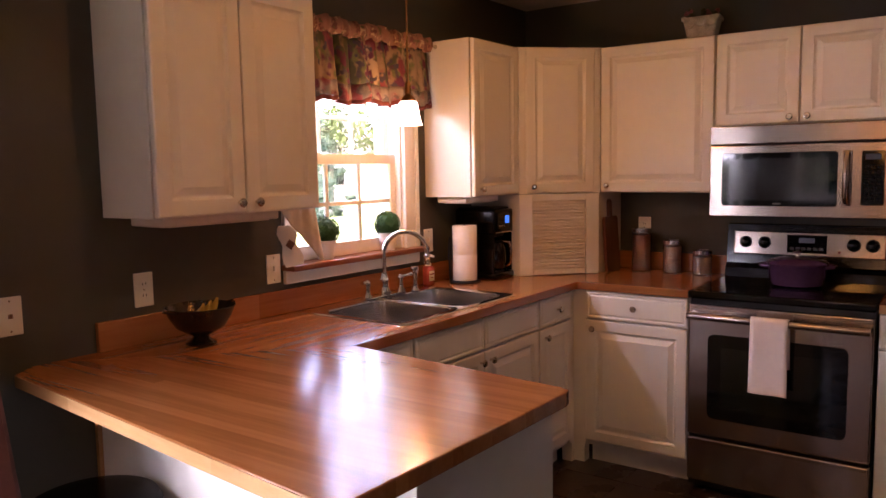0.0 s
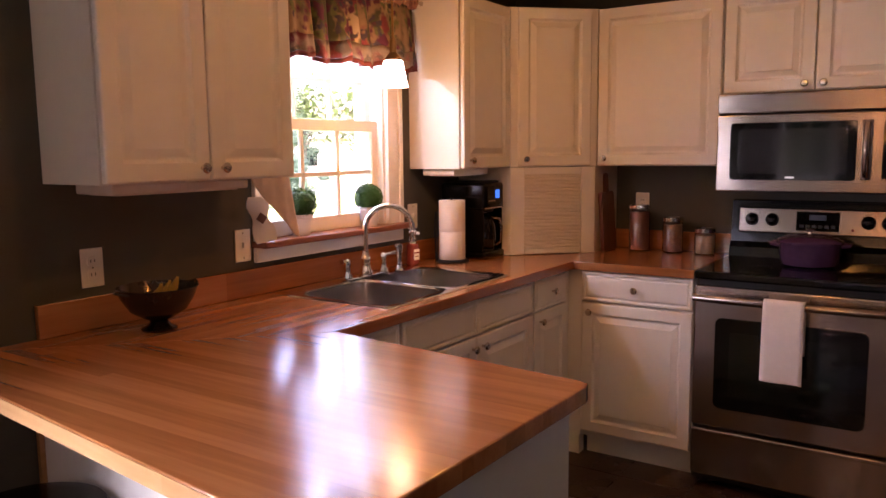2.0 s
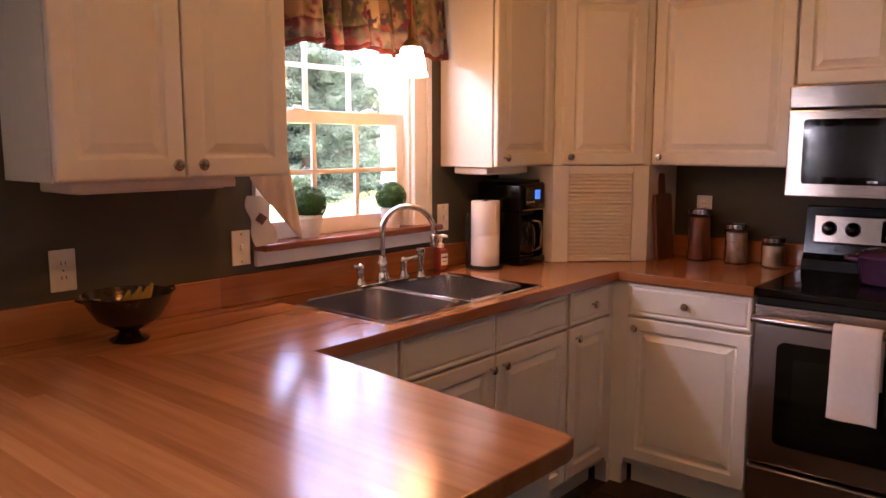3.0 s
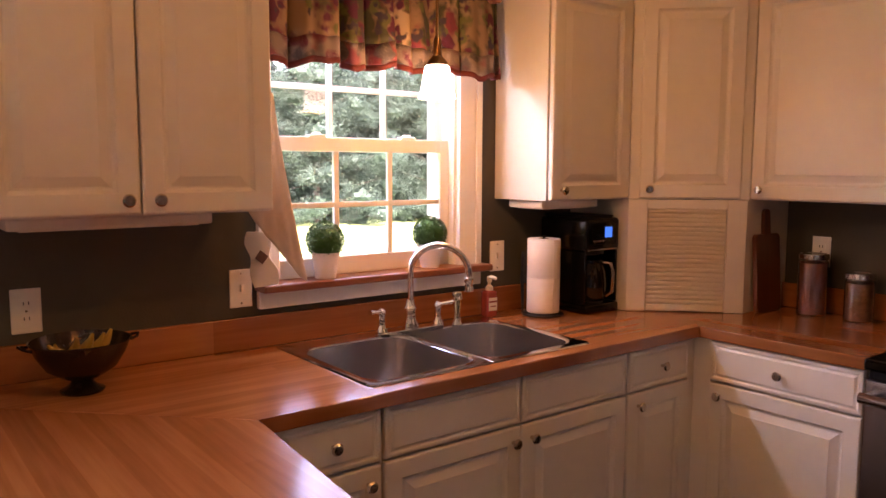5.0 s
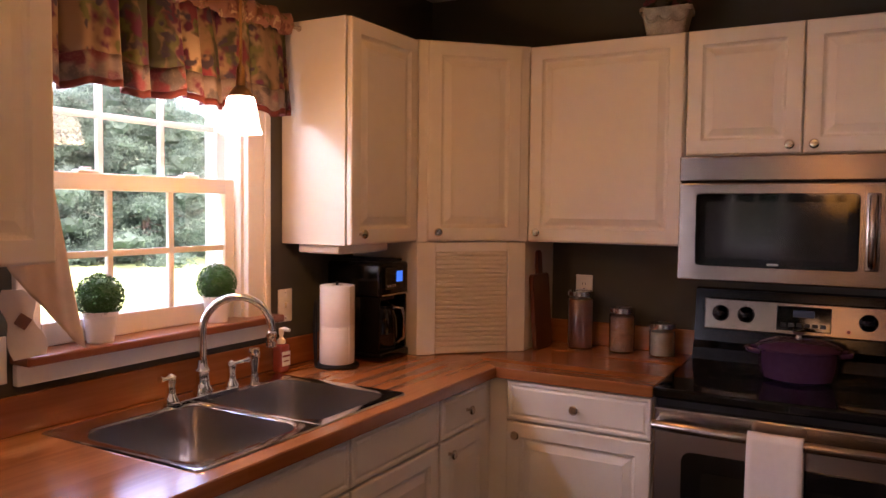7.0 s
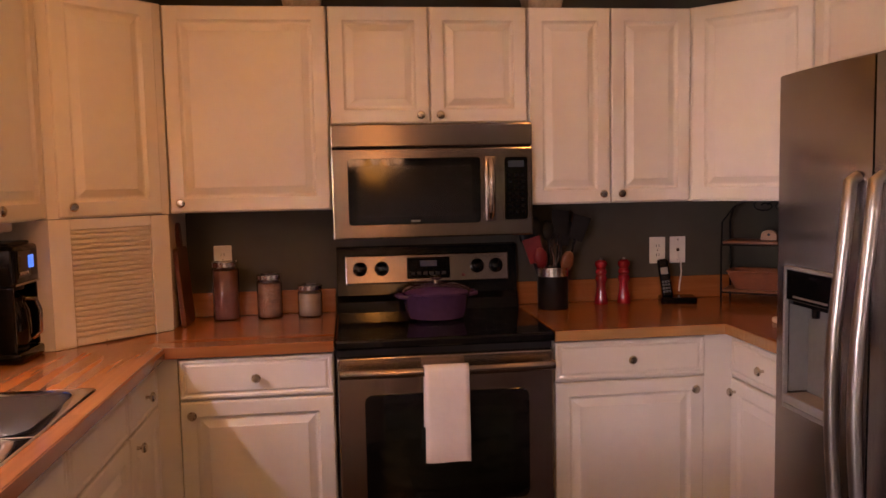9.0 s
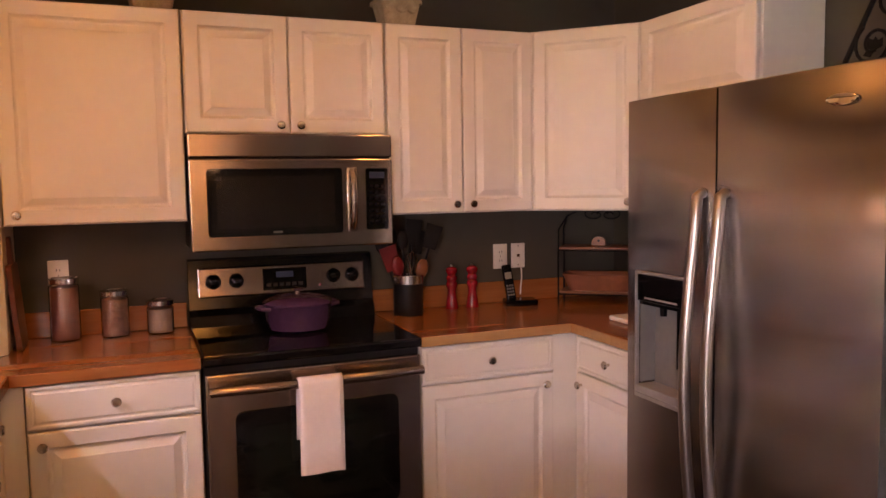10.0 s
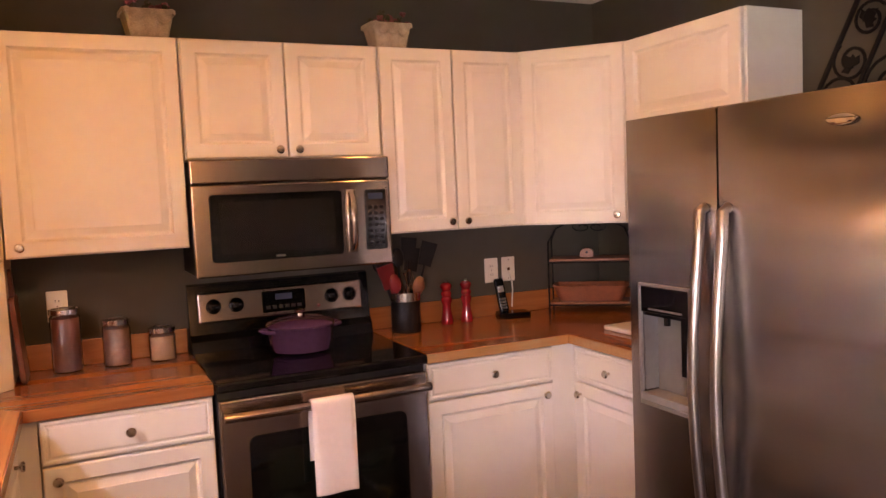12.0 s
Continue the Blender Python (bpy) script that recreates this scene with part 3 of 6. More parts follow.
for name, o in (("corner_filler", [(0.62, 4.03), (0.62, 4.069), (0.66, 4.071), (0.688, 4.071), (0.688, 4.69 - 0.55), (0.55, 4.69 - 0.55), (0.55, 4.03)]),
                ("corner_filler", [(2.538, 4.071), (2.645, 4.071), (2.645, 4.022), (2.72, 4.022), (2.72, 4.14), (2.538, 4.14)])):
    filler = thing(name, "white filler strip in the corner of the base cabinets", "cabinet", group="corner fillers")
    part("stile", slab(B(), o, 0.10, BT), WHITE, filler)
    mx, my = sum(q[0] for q in o) / len(o), sum(q[1] for q in o) / len(o) + 0.05
    part("toe_board", slab(B(), [(mx + (a - mx) * 0.8, my + (b - my) * 0.8) for a, b in o], 0.0, 0.0995), WHITE, filler)

# the breakfast bar
bar = thing("breakfast_bar_base", "white panelled base of the breakfast bar with an overhanging top", "cabinet")
part("body", slab(B(), [(0.003, 1.874), (1.405, 1.752), (1.438, 2.285), (0.66, 2.355), (0.612, 2.36), (0.612, 2.445), (0.003, 2.445)], 0.0, BT), WHITE, bar)
part("corner_post", slab(B(), [(1.385, 1.748), (1.411, 1.746), (1.413, 1.772), (1.387, 1.774)], 0.0, BT), WHITE, bar)
part("end_trim", slab(B(), [(0.003, 1.858), (0.022, 1.856), (0.022, 1.871), (0.003, 1.873)], 0.0, BT), EDGE, bar, "strip of reddish wood at the wall")


# worktops
def clip(a, b, c, r):
    """A corner b between a and c, rounded off by r."""
    a, b, c = Vector(a), Vector(b), Vector(c)
    p, q = b + (a - b).normalized() * r, b + (c - b).normalized() * r
    mid = (p + q) / 2 * 0.45 + b * 0.55
    return [tuple(p), tuple(mid), tuple(q)]


MIT = 1.735
PN, PE, PF, PI = (0.0, 1.605), (1.458, 1.462), (1.477, 2.323), (0.654, 2.400)
top = thing("worktop", "glossy reddish wood-strip laminate worktop running round the sink and bar", "worktop")
outline = [(0.0, 1.675), (0.055, 1.600), *clip(PN, PE, PF, 0.035), *clip(PE, PF, PI, 0.035), PI, (0, MIT)]
part("bar_top", slab(B(), outline, ZC - 0.038, ZC, 0.004), WOOD_X, top)
SX0, SX1, SY0, SY1 = 0.065, 0.585, 2.745, 3.525
for o in ([(0, MIT), PI, (0.65, SY0), (0, SY0)], [(0, SY1), (0.65, SY1), (0.65, 4.05), (0, YS)], [(0, SY0), (SX0, SY0), (SX0, SY1), (0, SY1)], [(SX1, SY0), (0.65, SY0), (0.65, SY1), (SX1, SY1)]):
    part("sink_run_top", slab(B(), o, ZC - 0.038, ZC), WOOD_Y, top)
part("range_run_top", slab(B(), [(0, YS), (0.65, 4.05), (1.208, 4.05), (1.208, YS)], ZC - 0.038, ZC), WOOD_X, top)
part("front_edge", box(B(), 0.65, 0.654, 2.403, 4.05, ZC - 0.037, ZC - 0.001, 0.0015), WOOD_Y, top)
part("front_edge", box(B(), 0.654, 1.208, 4.046, 4.05, ZC - 0.037, ZC - 0.001, 0.0015), WOOD_X, top)
d = (Vector(PE) - Vector(PN)).normalized()
nrm = Vector((d.y, -d.x))
a, b = Vector((0.056, 1.5999)) + nrm * 0.0005, Vector(PE) - d * 0.036 + nrm * 0.0005
part("bar_edge_band", slab(B(), [tuple(a), tuple(a + nrm * 0.003), tuple(b + nrm * 0.003), tuple(b)], ZC - 0.037, ZC - 0.003), EDGE, top, "pale wood edge band")
part("backsplash", box(B(), 0.001, 0.021, 1.88, YS - 0.001, ZC + 0.0005, ZC + 0.098, 0.003), WOOD_Y, top)
part("backsplash", box(B(), 0.022, 1.208, YS - 0.021, YS - 0.001, ZC + 0.0005, ZC + 0.098, 0.003), WOOD_X, top)
top2 = thing("worktop", "reddish wood-strip laminate worktop between range and refrigerator", "worktop")
part("range_run_top", slab(B(), [(1.977, 4.05), (2.61, 4.05), (XR, YS), (1.977, YS)], ZC - 0.038, ZC), WOOD_X, top2)
part("side_run_top", slab(B(), [(2.61, 4.05), (2.61, 3.51), (XR, 3.51), (XR, YS)], ZC - 0.038, ZC), WOOD_Y, top2)
part("front_edge", box(B(), 1.977, 2.606, 4.046, 4.05, ZC - 0.037, ZC - 0.001, 0.0015), EDGE, top2)
part("front_edge", box(B(), 2.606, 2.61, 3.51, 4.046, ZC - 0.037, ZC - 0.001, 0.0015), EDGE, top2)
part("backsplash", box(B(), 1.977, XR - 0.022, YS - 0.021, YS - 0.001, ZC + 0.0005, ZC + 0.098, 0.003), WOOD_X, top2)
part("backsplash", box(B(), XR - 0.021, XR - 0.001, 3.51, YS - 0.001, ZC + 0.0005, ZC + 0.098, 0.003), WOOD_Y, top2)


# ---- sink and tap ----
def rounded(cx, cy, hx, hy, r, n=8):
    pts = []
    for k, (sx, sy) in enumerate(((1, 1), (-1, 1), (-1, -1), (1, -1))):
        for i in range(n):
            a = math.pi / 2 * (k + i / (n - 1))
            pts.append((cx + sx * (hx - r) + r * math.cos(a), cy + sy * (hy - r) + r * math.sin(a)))
    return pts


def sink():
    s = thing("kitchen_sink", "stainless steel double-bowl drop-in sink", "sink")
    bm = B()
    x0, x1, y0, y1, z = 0.05, 0.60, 2.725, 3.545, ZC + 0.004
    mid = (y0 + y1) / 2
    for ya, yb in ((y0, mid), (mid, y1)):
        cx, cy, hx, hy = 0.352, (ya + yb) / 2 + (0.006 if ya == y0 else -0.006), 0.205, (yb - ya) / 2 - 0.028
        rings = []
        inner = rounded(cx, cy, hx, hy, 0.06)
        outer = []
        for px, py in inner:
            dx, dy = px - cx, py - cy
            tx = (x1 - cx) / dx if dx > 1e-6 else (x0 - cx) / dx if dx < -1e-6 else 1e9
            ty = (yb - cy) / dy if dy > 1e-6 else (ya - cy) / dy if dy < -1e-6 else 1e9
            t = min(tx, ty)
            outer.append((cx + dx * t, cy + dy * t))
        rings.append([(*p, z - 0.003) for p in outer])
        rings.append([(cx + (p[0] - cx) * 0.985, cy + (p[1] - cy) * 0.985, z + 0.001) for p in outer])
        rings.append([(*p, z + 0.001) for p in rounded(cx, cy, hx + 0.010, hy + 0.010, 0.066)])
        rings.append([(*p, z - 0.003) for p in inner])
        rings.append([(*p, z - 0.05) for p in rounded(cx, cy, hx - 0.004, hy - 0.004, 0.06)])
        rings.append([(*p, z - 0.165) for p in rounded(cx, cy, hx - 0.012, hy - 0.012, 0.06)])
        rings.append([(*p, z - 0.185) for p in rounded(cx, cy, hx - 0.035, hy - 0.035, 0.05)])
        rings.append([(*p, z - 0.19) for p in rounded(cx, cy, 0.04, 0.04, 0.0399)])
        n = len(inner)
        for target, chosen in ((bm, rings[:4]), (None, rings[3:])):
            bowl = B() if target is None else target
            vs = [[bowl.verts.new(p) for p in r] for r in chosen]
            for a, b in zip(vs, vs[1:]):
                for i in range(n):
                    bowl.faces.new((a[i], a[(i + 1) % n], b[(i + 1) % n], b[i]))
            if target is None:
                bottom = bowl.faces.new(vs[-1])
                bmesh.ops.recalc_face_normals(bowl, faces=bowl.faces)
                if bottom.normal.z < 0:
                    bmesh.ops.reverse_faces(bowl, faces=bowl.faces)
                part("bowl", bowl, STEEL_S, s, "satin steel bowl", True)
    bmesh.ops.recalc_face_normals(bm, faces=bm.faces)
    part("rim", bm, STEEL_RIM, s, "polished steel rim", True)
    for cy in (2.935, 3.335):
        part("drain", lathe(B(), [(0, -0.001), (0.02, 0), (0.036, 0.002), (0.040, 0.004), (0.043, 0.001)], 20, (0.352, cy, ZC - 0.185)), CHROME, s, "chrome strainer", True)
    return s


sink()


def arc(c, r, a0, a1, n, axis):
    """Points of an arc in the upright plane along axis."""
    ax = Vector(axis).normalized()
    return [Vector(c) + r * (math.cos(a0 + (a1 - a0) * i / (n - 1)) * ax + math.sin(a0 + (a1 - a0) * i / (n - 1)) * Vector((0, 0, 1))) for i in range(n)]


def faucet():
    f = thing("kitchen_faucet", "polished chrome gooseneck faucet with lever handles and sprayer", "faucet")
    x, y, z = 0.120, 3.185, ZC + 0.006
    part("base_plate", slab(B(), rounded(x, y, 0.026, 0.135, 0.025), z, z + 0.010, 0.003), CHROME, f)
    part("collar", lathe(B(), [(0.027, 0), (0.029, 0.012), (0.020, 0.028), (0.018, 0.06), (0.021, 0.07), (0.016, 0.078), (0.0125, 0.10)], 20, (x, y, z + 0.008)), CHROME, f, smooth=True)
    ax = (0.70, 0.71, 0)
    r = 0.098
    c = Vector((x, y, z + 0.192)) + r * Vector(ax).normalized()
    pts = [Vector((x, y, z + 0.08)), Vector((x, y, z + 0.13))] + arc(c, r, math.pi, 0.02, 22, ax)
    pts.append(pts[-1] + Vector((0, 0, -0.02)))
    part("spout", tube(B(), pts, 0.0115, 14), CHROME, f, smooth=True)
    e = pts[-1]
    part("spout_tip", lathe(B(), [(0.0115, 0.012), (0.016, 0.008), (0.016, -0.004), (0.0125, -0.010), (0.0155, -0.028), (0.0145, -0.036), (0, -0.036)], 16, e), CHROME, f, smooth=True)
    for dy, side in ((-0.115, -1), (0.115, 1)):
        body = part("handle_base", lathe(B(), [(0.022, 0), (0.022, 0.008), (0.013, 0.022), (0.011, 0.05), (0.014, 0.058), (0.013, 0.070), (0.006, 0.080), (0, 0.083)], 16, (x, y + dy, z + 0.006)), CHROME, f, smooth=True)
        t = Vector((x + 0.012, y + dy, z + 0.075))
        part("lever", tube(B(), [t + Vector((-0.012, -side * 0.008, 0)), t + Vector((-0.004, side * 0.014, 0.004)), t + Vector((0.004, side * 0.036, 0.007)), t + Vector((0.008, side * 0.056, 0.008))], 0.0068, 10, [1.3, 0.8, 0.8, 1.3]), CHROME, body, smooth=True)
    part("sprayer", lathe(B(), [(0.019, 0), (0.020, 0.010), (0.013, 0.02), (0.011, 0.05), (0.015, 0.085), (0.018, 0.105), (0.015, 0.120), (0, 0.124)], 16, (x + 0.045, y + 0.165, z)), CHROME, f, smooth=True)


faucet()


# ---- appliances ----
def kitchen_range():
    r = thing("electric_range", "stainless steel electric range with a black glass cooktop", "stove")
    x0, x1, yf, yb = 1.215, 1.970, 4.035, YS - 0.004
    part("body", box(B(), x0, x1, yf + 0.03, yb, 0.02, 0.905, 0.004), BLACK_MATT, r)
    part("cooktop", box(B(), x0 - 0.004, x1 + 0.004, yf - 0.005, yb - 0.07, 0.906, ZC + 0.002, 0.008, 3), GLASS_BLACK, r, "black ceramic glass cooktop")
    for cx, cy, rr in ((1.40, 4.20, 0.10), (1.78, 4.20, 0.085), (1.41, 4.46, 0.075), (1.77, 4.46, 0.10)):
        part("burner_ring", lathe(B(), [(rr, 0), (rr, 0.0006), (rr - 0.004, 0.0006), (rr - 0.004, 0)], 40, (cx, cy, ZC + 0.0021)), BURNER, r)
    # backguard
    g = part("backguard", slab(B(), [(0, 0), (0.085, 0), (0.075, 0.05), (0.055, 0.075), (0.03, 0.27), (0.0, 0.275)], 0, x1 - x0, 0.0), BLACK, r, m=Matrix(((0, 0, 1, x0), (-1, 0, 0, yb), (0, 1, 0, ZC - 0.005), (0, 0, 0, 1))))
    lean = math.degrees(math.atan2(0.025, 0.195))
    face = pose(x0, yb - 0.0565, ZC + 0.07, -lean, 0, 0)
    ctl = part("control_panel", box(B(), 0.035, x1 - x0 - 0.035, -0.012, 0.002, 0.045, 0.165, 0.006), STEEL_H, r, "brushed steel control panel", m=face)
    for kx in (0.095, 0.185, 0.585, 0.665):
        k = part("control_knob", lathe(B(), [(0.030, 0), (0.030, 0.004), (0.022, 0.006), (0.021, 0.024), (0.017, 0.027), (0, 0.027)], 24), BLACK, ctl, "black control knob", True, pose(kx, -0.012, 0.108, 90, 0, 0))
    part("display", box(B(), 0.29, 0.47, -0.0145, -0.011, 0.062, 0.150, 0.002), GLASS_BLACK, ctl, "black glass clock panel")
    part("digits", box(B(), 0.345, 0.415, -0.0155, -0.0148, 0.112, 0.136), DIMBLUE, ctl)
    for i in range(6):
        part("button", box(B(), 0.305 + i * 0.026, 0.323 + i * 0.026, -0.0158, -0.0146, 0.076, 0.090), BLACK_MATT, ctl)
    part("indicator_lamp", lathe(B(), [(0.006, 0), (0.006, 0.004), (0, 0.005)], 12), REDPLASTIC, ctl, m=pose(0.525, -0.012, 0.072, 90, 0, 0))
    # oven door
    dz0, dz1 = 0.275, 0.880
    bm = B()
    box(bm, x0 + 0.004, x1 - 0.004, yf - 0.008, yf + 0.029, dz0, dz1, 0.006)
    door = part("oven_door", bm, STEEL_H, r)
    part("glass_surround", slab(B(), [(a, b) for a, b in rounded((x1 - x0) / 2, 0.555, 0.285, 0.195, 0.03)], 0, 0.003, 0.001), GLASS_BLACK, door, m=Matrix(((1, 0, 0, x0), (0, 0, -1, yf - 0.0082), (0, 1, 0, 0), (0, 0, 0, 1))))
    part("window_glass", slab(B(), rounded((x1 - x0) / 2, 0.555, 0.225, 0.14, 0.015), 0, 0.0015), OVEN_GLASS, door, m=Matrix(((1, 0, 0, x0), (0, 0, -1, yf - 0.0114), (0, 1, 0, 0), (0, 0, 0, 1))))
    bm = B()
    tube(bm, [(x0 + 0.012, yf - 0.052, 0.835), (x0 + 0.20, yf - 0.060, 0.835), (x1 - 0.20, yf - 0.060, 0.835), (x1 - 0.012, yf - 0.052, 0.835)], 0.0165, 16)
    for x in (x0 + 0.03, x1 - 0.03):
        box(bm, x - 0.014, x + 0.014, yf - 0.055, yf - 0.006, 0.822, 0.848, 0.004)
    part("handle", bm, STEEL_H, door, "steel bar handle", True)
    # lower drawer
    dr = part("storage_drawer", box(B(), x0 + 0.004, x1 - 0.004, yf - 0.006, yf + 0.029, 0.055, 0.262, 0.006), STEEL_H, r)
    part("drawer_lip", box(B(), x0 + 0.010, x1 - 0.010, yf - 0.018, yf - 0.005, 0.243, 0.262, 0.005), STEEL_H, dr)
    for x in (x0 + 0.05, x1 - 0.05):
        part("foot", lathe(B(), [(0.018, 0), (0.018, 0.025), (0, 0.025)], 12, (x, yf + 0.08, 0)), BLACK_MATT, r)


BURNER = material("burner_print", (0.012, 0.012, 0.012), 0.15)
kitchen_range()


def dish_towel():
    """Folded over the oven handle, long in front and short behind."""
    bm = B()
    y, z, cols = 3.975, 0.835, 9
    prof = [(0.034, -0.20)] + [(0.030, -0.05 * k) for k in (3, 2, 1)] + [(0.021 * math.cos(a), 0.021 * math.sin(a)) for a in [math.pi * k / 8 for k in range(9)]] + [(-0.024, -0.05 * k) for k in range(1, 7)] + [(-0.026, -0.304)]
    grid = []
    for i in range(cols):
        u = i / (cols - 1)
        x = 1.507 + 0.150 * u
        row = []
        for k, (dy, dz) in enumerate(prof):
            hang = max(0.0, -dz)
            row.append(bm.verts.new((x + 0.012 * hang * (u - 0.5), y + dy - (0.006 * math.sin(u * 5.0 + 0.6) * hang * 4 if dy < 0 else 0), z + dz - (0.018 * u * hang if dy < 0 else 0))))
        grid.append(row)
    for a, b in zip(grid, grid[1:]):
        for k in range(len(prof) - 1):
            bm.faces.new((a[k], b[k], b[k + 1], a[k + 1]))
    ob = solid("dish_towel", bm, CLOTH_WHITE, "folded white cotton dish towel hanging on the oven handle", "towel", smooth=True)
    mod = ob.modifiers.new("thick", "SOLIDIFY")
    mod.thickness, mod.offset = 0.005, 0


dish_towel()


def microwave():
    o = thing("microwave_oven", "stainless steel over-the-range microwave with black glass door", "microwave")
    x0, x1, yf, yb, z0, z1 = 1.213, 1.969, 4.325, YS - 0.004, 1.262, 1.687
    part("body", box(B(), x0 + 0.003, x1 - 0.003, yf + 0.02, yb, z0 + 0.004, z1 - 0.002, 0.003), BLACK_MATT, o)
    part("vent_strip", box(B(), x0, x1, yf - 0.004, yf + 0.019, 1.600, z1, 0.006), STEEL_H, o)
    door = part("door", box(B(), x0, x1, yf - 0.004, yf + 0.019, z0, 1.596, 0.006), STEEL_H, o)
    flat = Matrix(((1, 0, 0, x0), (0, 0, -1, yf - 0.0042), (0, 1, 0, 0), (0, 0, 0, 1)))
    part("door_glass", slab(B(), rounded(0.307, 1.437, 0.248, 0.123, 0.015), 0, 0.003, 0.001), GLASS_BLACK, door, m=flat)
    part("viewing_window", slab(B(), rounded(0.307, 1.437, 0.215, 0.095, 0.01), 0.0031, 0.0038), MESHGLASS, door, m=flat)
    part("badge", slab(B(), rounded(0.307, 1.326, 0.018, 0.004, 0.0039), 0.0032, 0.0044), CHROME, door, m=flat)
    bm = tube(B(), [(x0 + 0.592, yf - 0.010, 1.335), (x0 + 0.592, yf - 0.032, 1.36), (x0 + 0.592, yf - 0.040, 1.44), (x0 + 0.592, yf - 0.032, 1.52), (x0 + 0.592, yf - 0.010, 1.548)], 0.013, 14)
    box(bm, x0 + 0.572, x0 + 0.612, yf - 0.012, yf - 0.003, 1.318, 1.562, 0.004)
    part("handle", bm, STEEL_H, door, "curved steel pull", True)
    key = part("keypad", slab(B(), rounded(0.692, 1.44, 0.044, 0.118, 0.008), 0, 0.003, 0.001), GLASS_BLACK, o, m=flat)
    part("display", slab(B(), rounded(0.692, 1.532, 0.030, 0.012, 0.003), 0.0031, 0.0039), DIMBLUE, key)
    for i in range(3):
        for k in range(7):
            part("button", slab(B(), rounded(0.668 + i * 0.024, 1.35 + k * 0.023, 0.008, 0.006, 0.002, 3), 0.0031, 0.0037), PAD_PRINT, key)
    part("underside_grille", box(B(), x0 + 0.05, x1 - 0.05, yf + 0.05, yb - 0.06, z0 - 0.003, z0 + 0.0035), BLACK, o)


MESHGLASS = material("dark_mesh_glass", (0.010, 0.009, 0.008), 0.09, vary=0.1)
PAD_PRINT = material("keypad_print", (0.006, 0.006, 0.007), 0.12, Specular_IOR_Level=0.2)
microwave()


def refrigerator():
    o = thing("refrigerator", "side-by-side stainless steel refrigerator with ice and water dispenser", "refrigerator")
    xf, y0, y1, ys, zt = 2.469, 2.592, 3.496, 3.100, 1.740
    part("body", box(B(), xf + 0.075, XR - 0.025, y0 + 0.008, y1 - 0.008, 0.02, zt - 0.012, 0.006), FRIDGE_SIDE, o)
    part("kick_grille", box(B(), xf + 0.05, xf + 0.074, y0 + 0.02, y1 - 0.02, 0.015, 0.095, 0.004), BLACK, o)
    part("top_cover", box(B(), xf + 0.03, xf + 0.20, y0 + 0.02, y1 - 0.02, zt - 0.0115, zt + 0.003, 0.002), BLACK, o)
    for name, a, b in (("freezer_door", ys + 0.004, y1), ("fridge_door", y0, ys - 0.004)):
        bm = B()
        n = 10
        pts = [(xf + 0.07, a)] + [(xf + 0.012 - 0.012 * math.sin(math.pi * min(1, max(0, k / n)) ) ** 0.6, a + (b - a) * k / n) for k in range(n + 1)] + [(xf + 0.07, b)]
        if name == "fridge_door":
            slab(bm, pts, 0.10, zt, 0.004)
        else:
            front = lambda y: xf + 0.012 - 0.012 * math.sin(math.pi * min(1, max(0, (y - a) / (b - a)))) ** 0.6
            n0, n1 = 3.316 - 0.108, 3.316 + 0.108
            strip = lambda p, q: [(xf + 0.07, p)] + [(front(p + (q - p) * k / 6), p + (q - p) * k / 6) for k in range(7)] + [(xf + 0.07, q)]
            slab(bm, pts, 0.10, 0.8351)
            slab(bm, pts, 1.2079, zt, 0.004)
            slab(bm, strip(a, n0), 0.835, 1.208)
            slab(bm, strip(n1, b), 0.835, 1.208)
        door = part(name, bm, STEEL_V, o, smooth=True)
        hy = a + 0.040 if name == "freezer_door" else b - 0.040
        curve = [0.0, 0.16, 0.34, 0.54, 0.72, 0.87, 0.96, 1.0, 0.96, 0.87, 0.72, 0.54, 0.34, 0.16, 0.0]
        bm = tube(B(), [(xf + 0.006, hy, 1.458)] + [(xf - 0.014 - 0.040 * c, hy, 1.448 - 1.02 * k / 14) for k, c in enumerate(curve)] + [(xf + 0.006, hy, 0.418)], 0.0155, 14)
        part("handle", bm, HANDLE, door, "long bowed steel handle", True)
        if name == "freezer_door":
            c, hy2 = 3.316, 0.117
            bm = B()
            for p in ((c - hy2, c + hy2, 1.208, 1.217), (c - hy2, c + hy2, 0.822, 0.835), (c - hy2, c - hy2 + 0.009, 0.835, 1.208), (c + hy2 - 0.009, c + hy2, 0.835, 1.208)):
                box(bm, xf - 0.008, xf + 0.02, *p, 0.002)
            d = part("dispenser_frame", bm, FRAME_GREY, door, "grey trim round the dispenser")
            part("control_face", box(B(), xf - 0.005, xf + 0.03, c - hy2 + 0.009, c + hy2 - 0.009, 1.124, 1.208, 0.003), GLASS_BLACK, d)
            part("button_row", box(B(), xf - 0.0075, xf - 0.0045, c - 0.08, c + 0.07, 1.134, 1.139), FRAME_GREY, d)
            in0, in1 = c - 0.1075, c + 0.1075
            part("niche_back", box(B(), xf + 0.062, xf + 0.069, in0, in1, 0.836, 1.1225), NICHE, d)
            part("niche_ceiling", box(B(), xf + 0.004, xf + 0.0615, in0, in1, 1.113, 1.1235), BLACK, d)
            for y in (in0, in1 - 0.003):
                part("niche_side", box(B(), xf + 0.006, xf + 0.0615, y, y + 0.003, 0.867, 1.1125), NICHE, d)
            part("paddle", box(B(), xf + 0.034, xf + 0.042, c - 0.072, c - 0.030, 0.93, 1.108, 0.003), BLACK, d)
            part("water_spout", lathe(B(), [(0.012, 0), (0.010, -0.03), (0, -0.03)], 12, (xf + 0.035, c + 0.03, 1.1125)), BLACK, d)
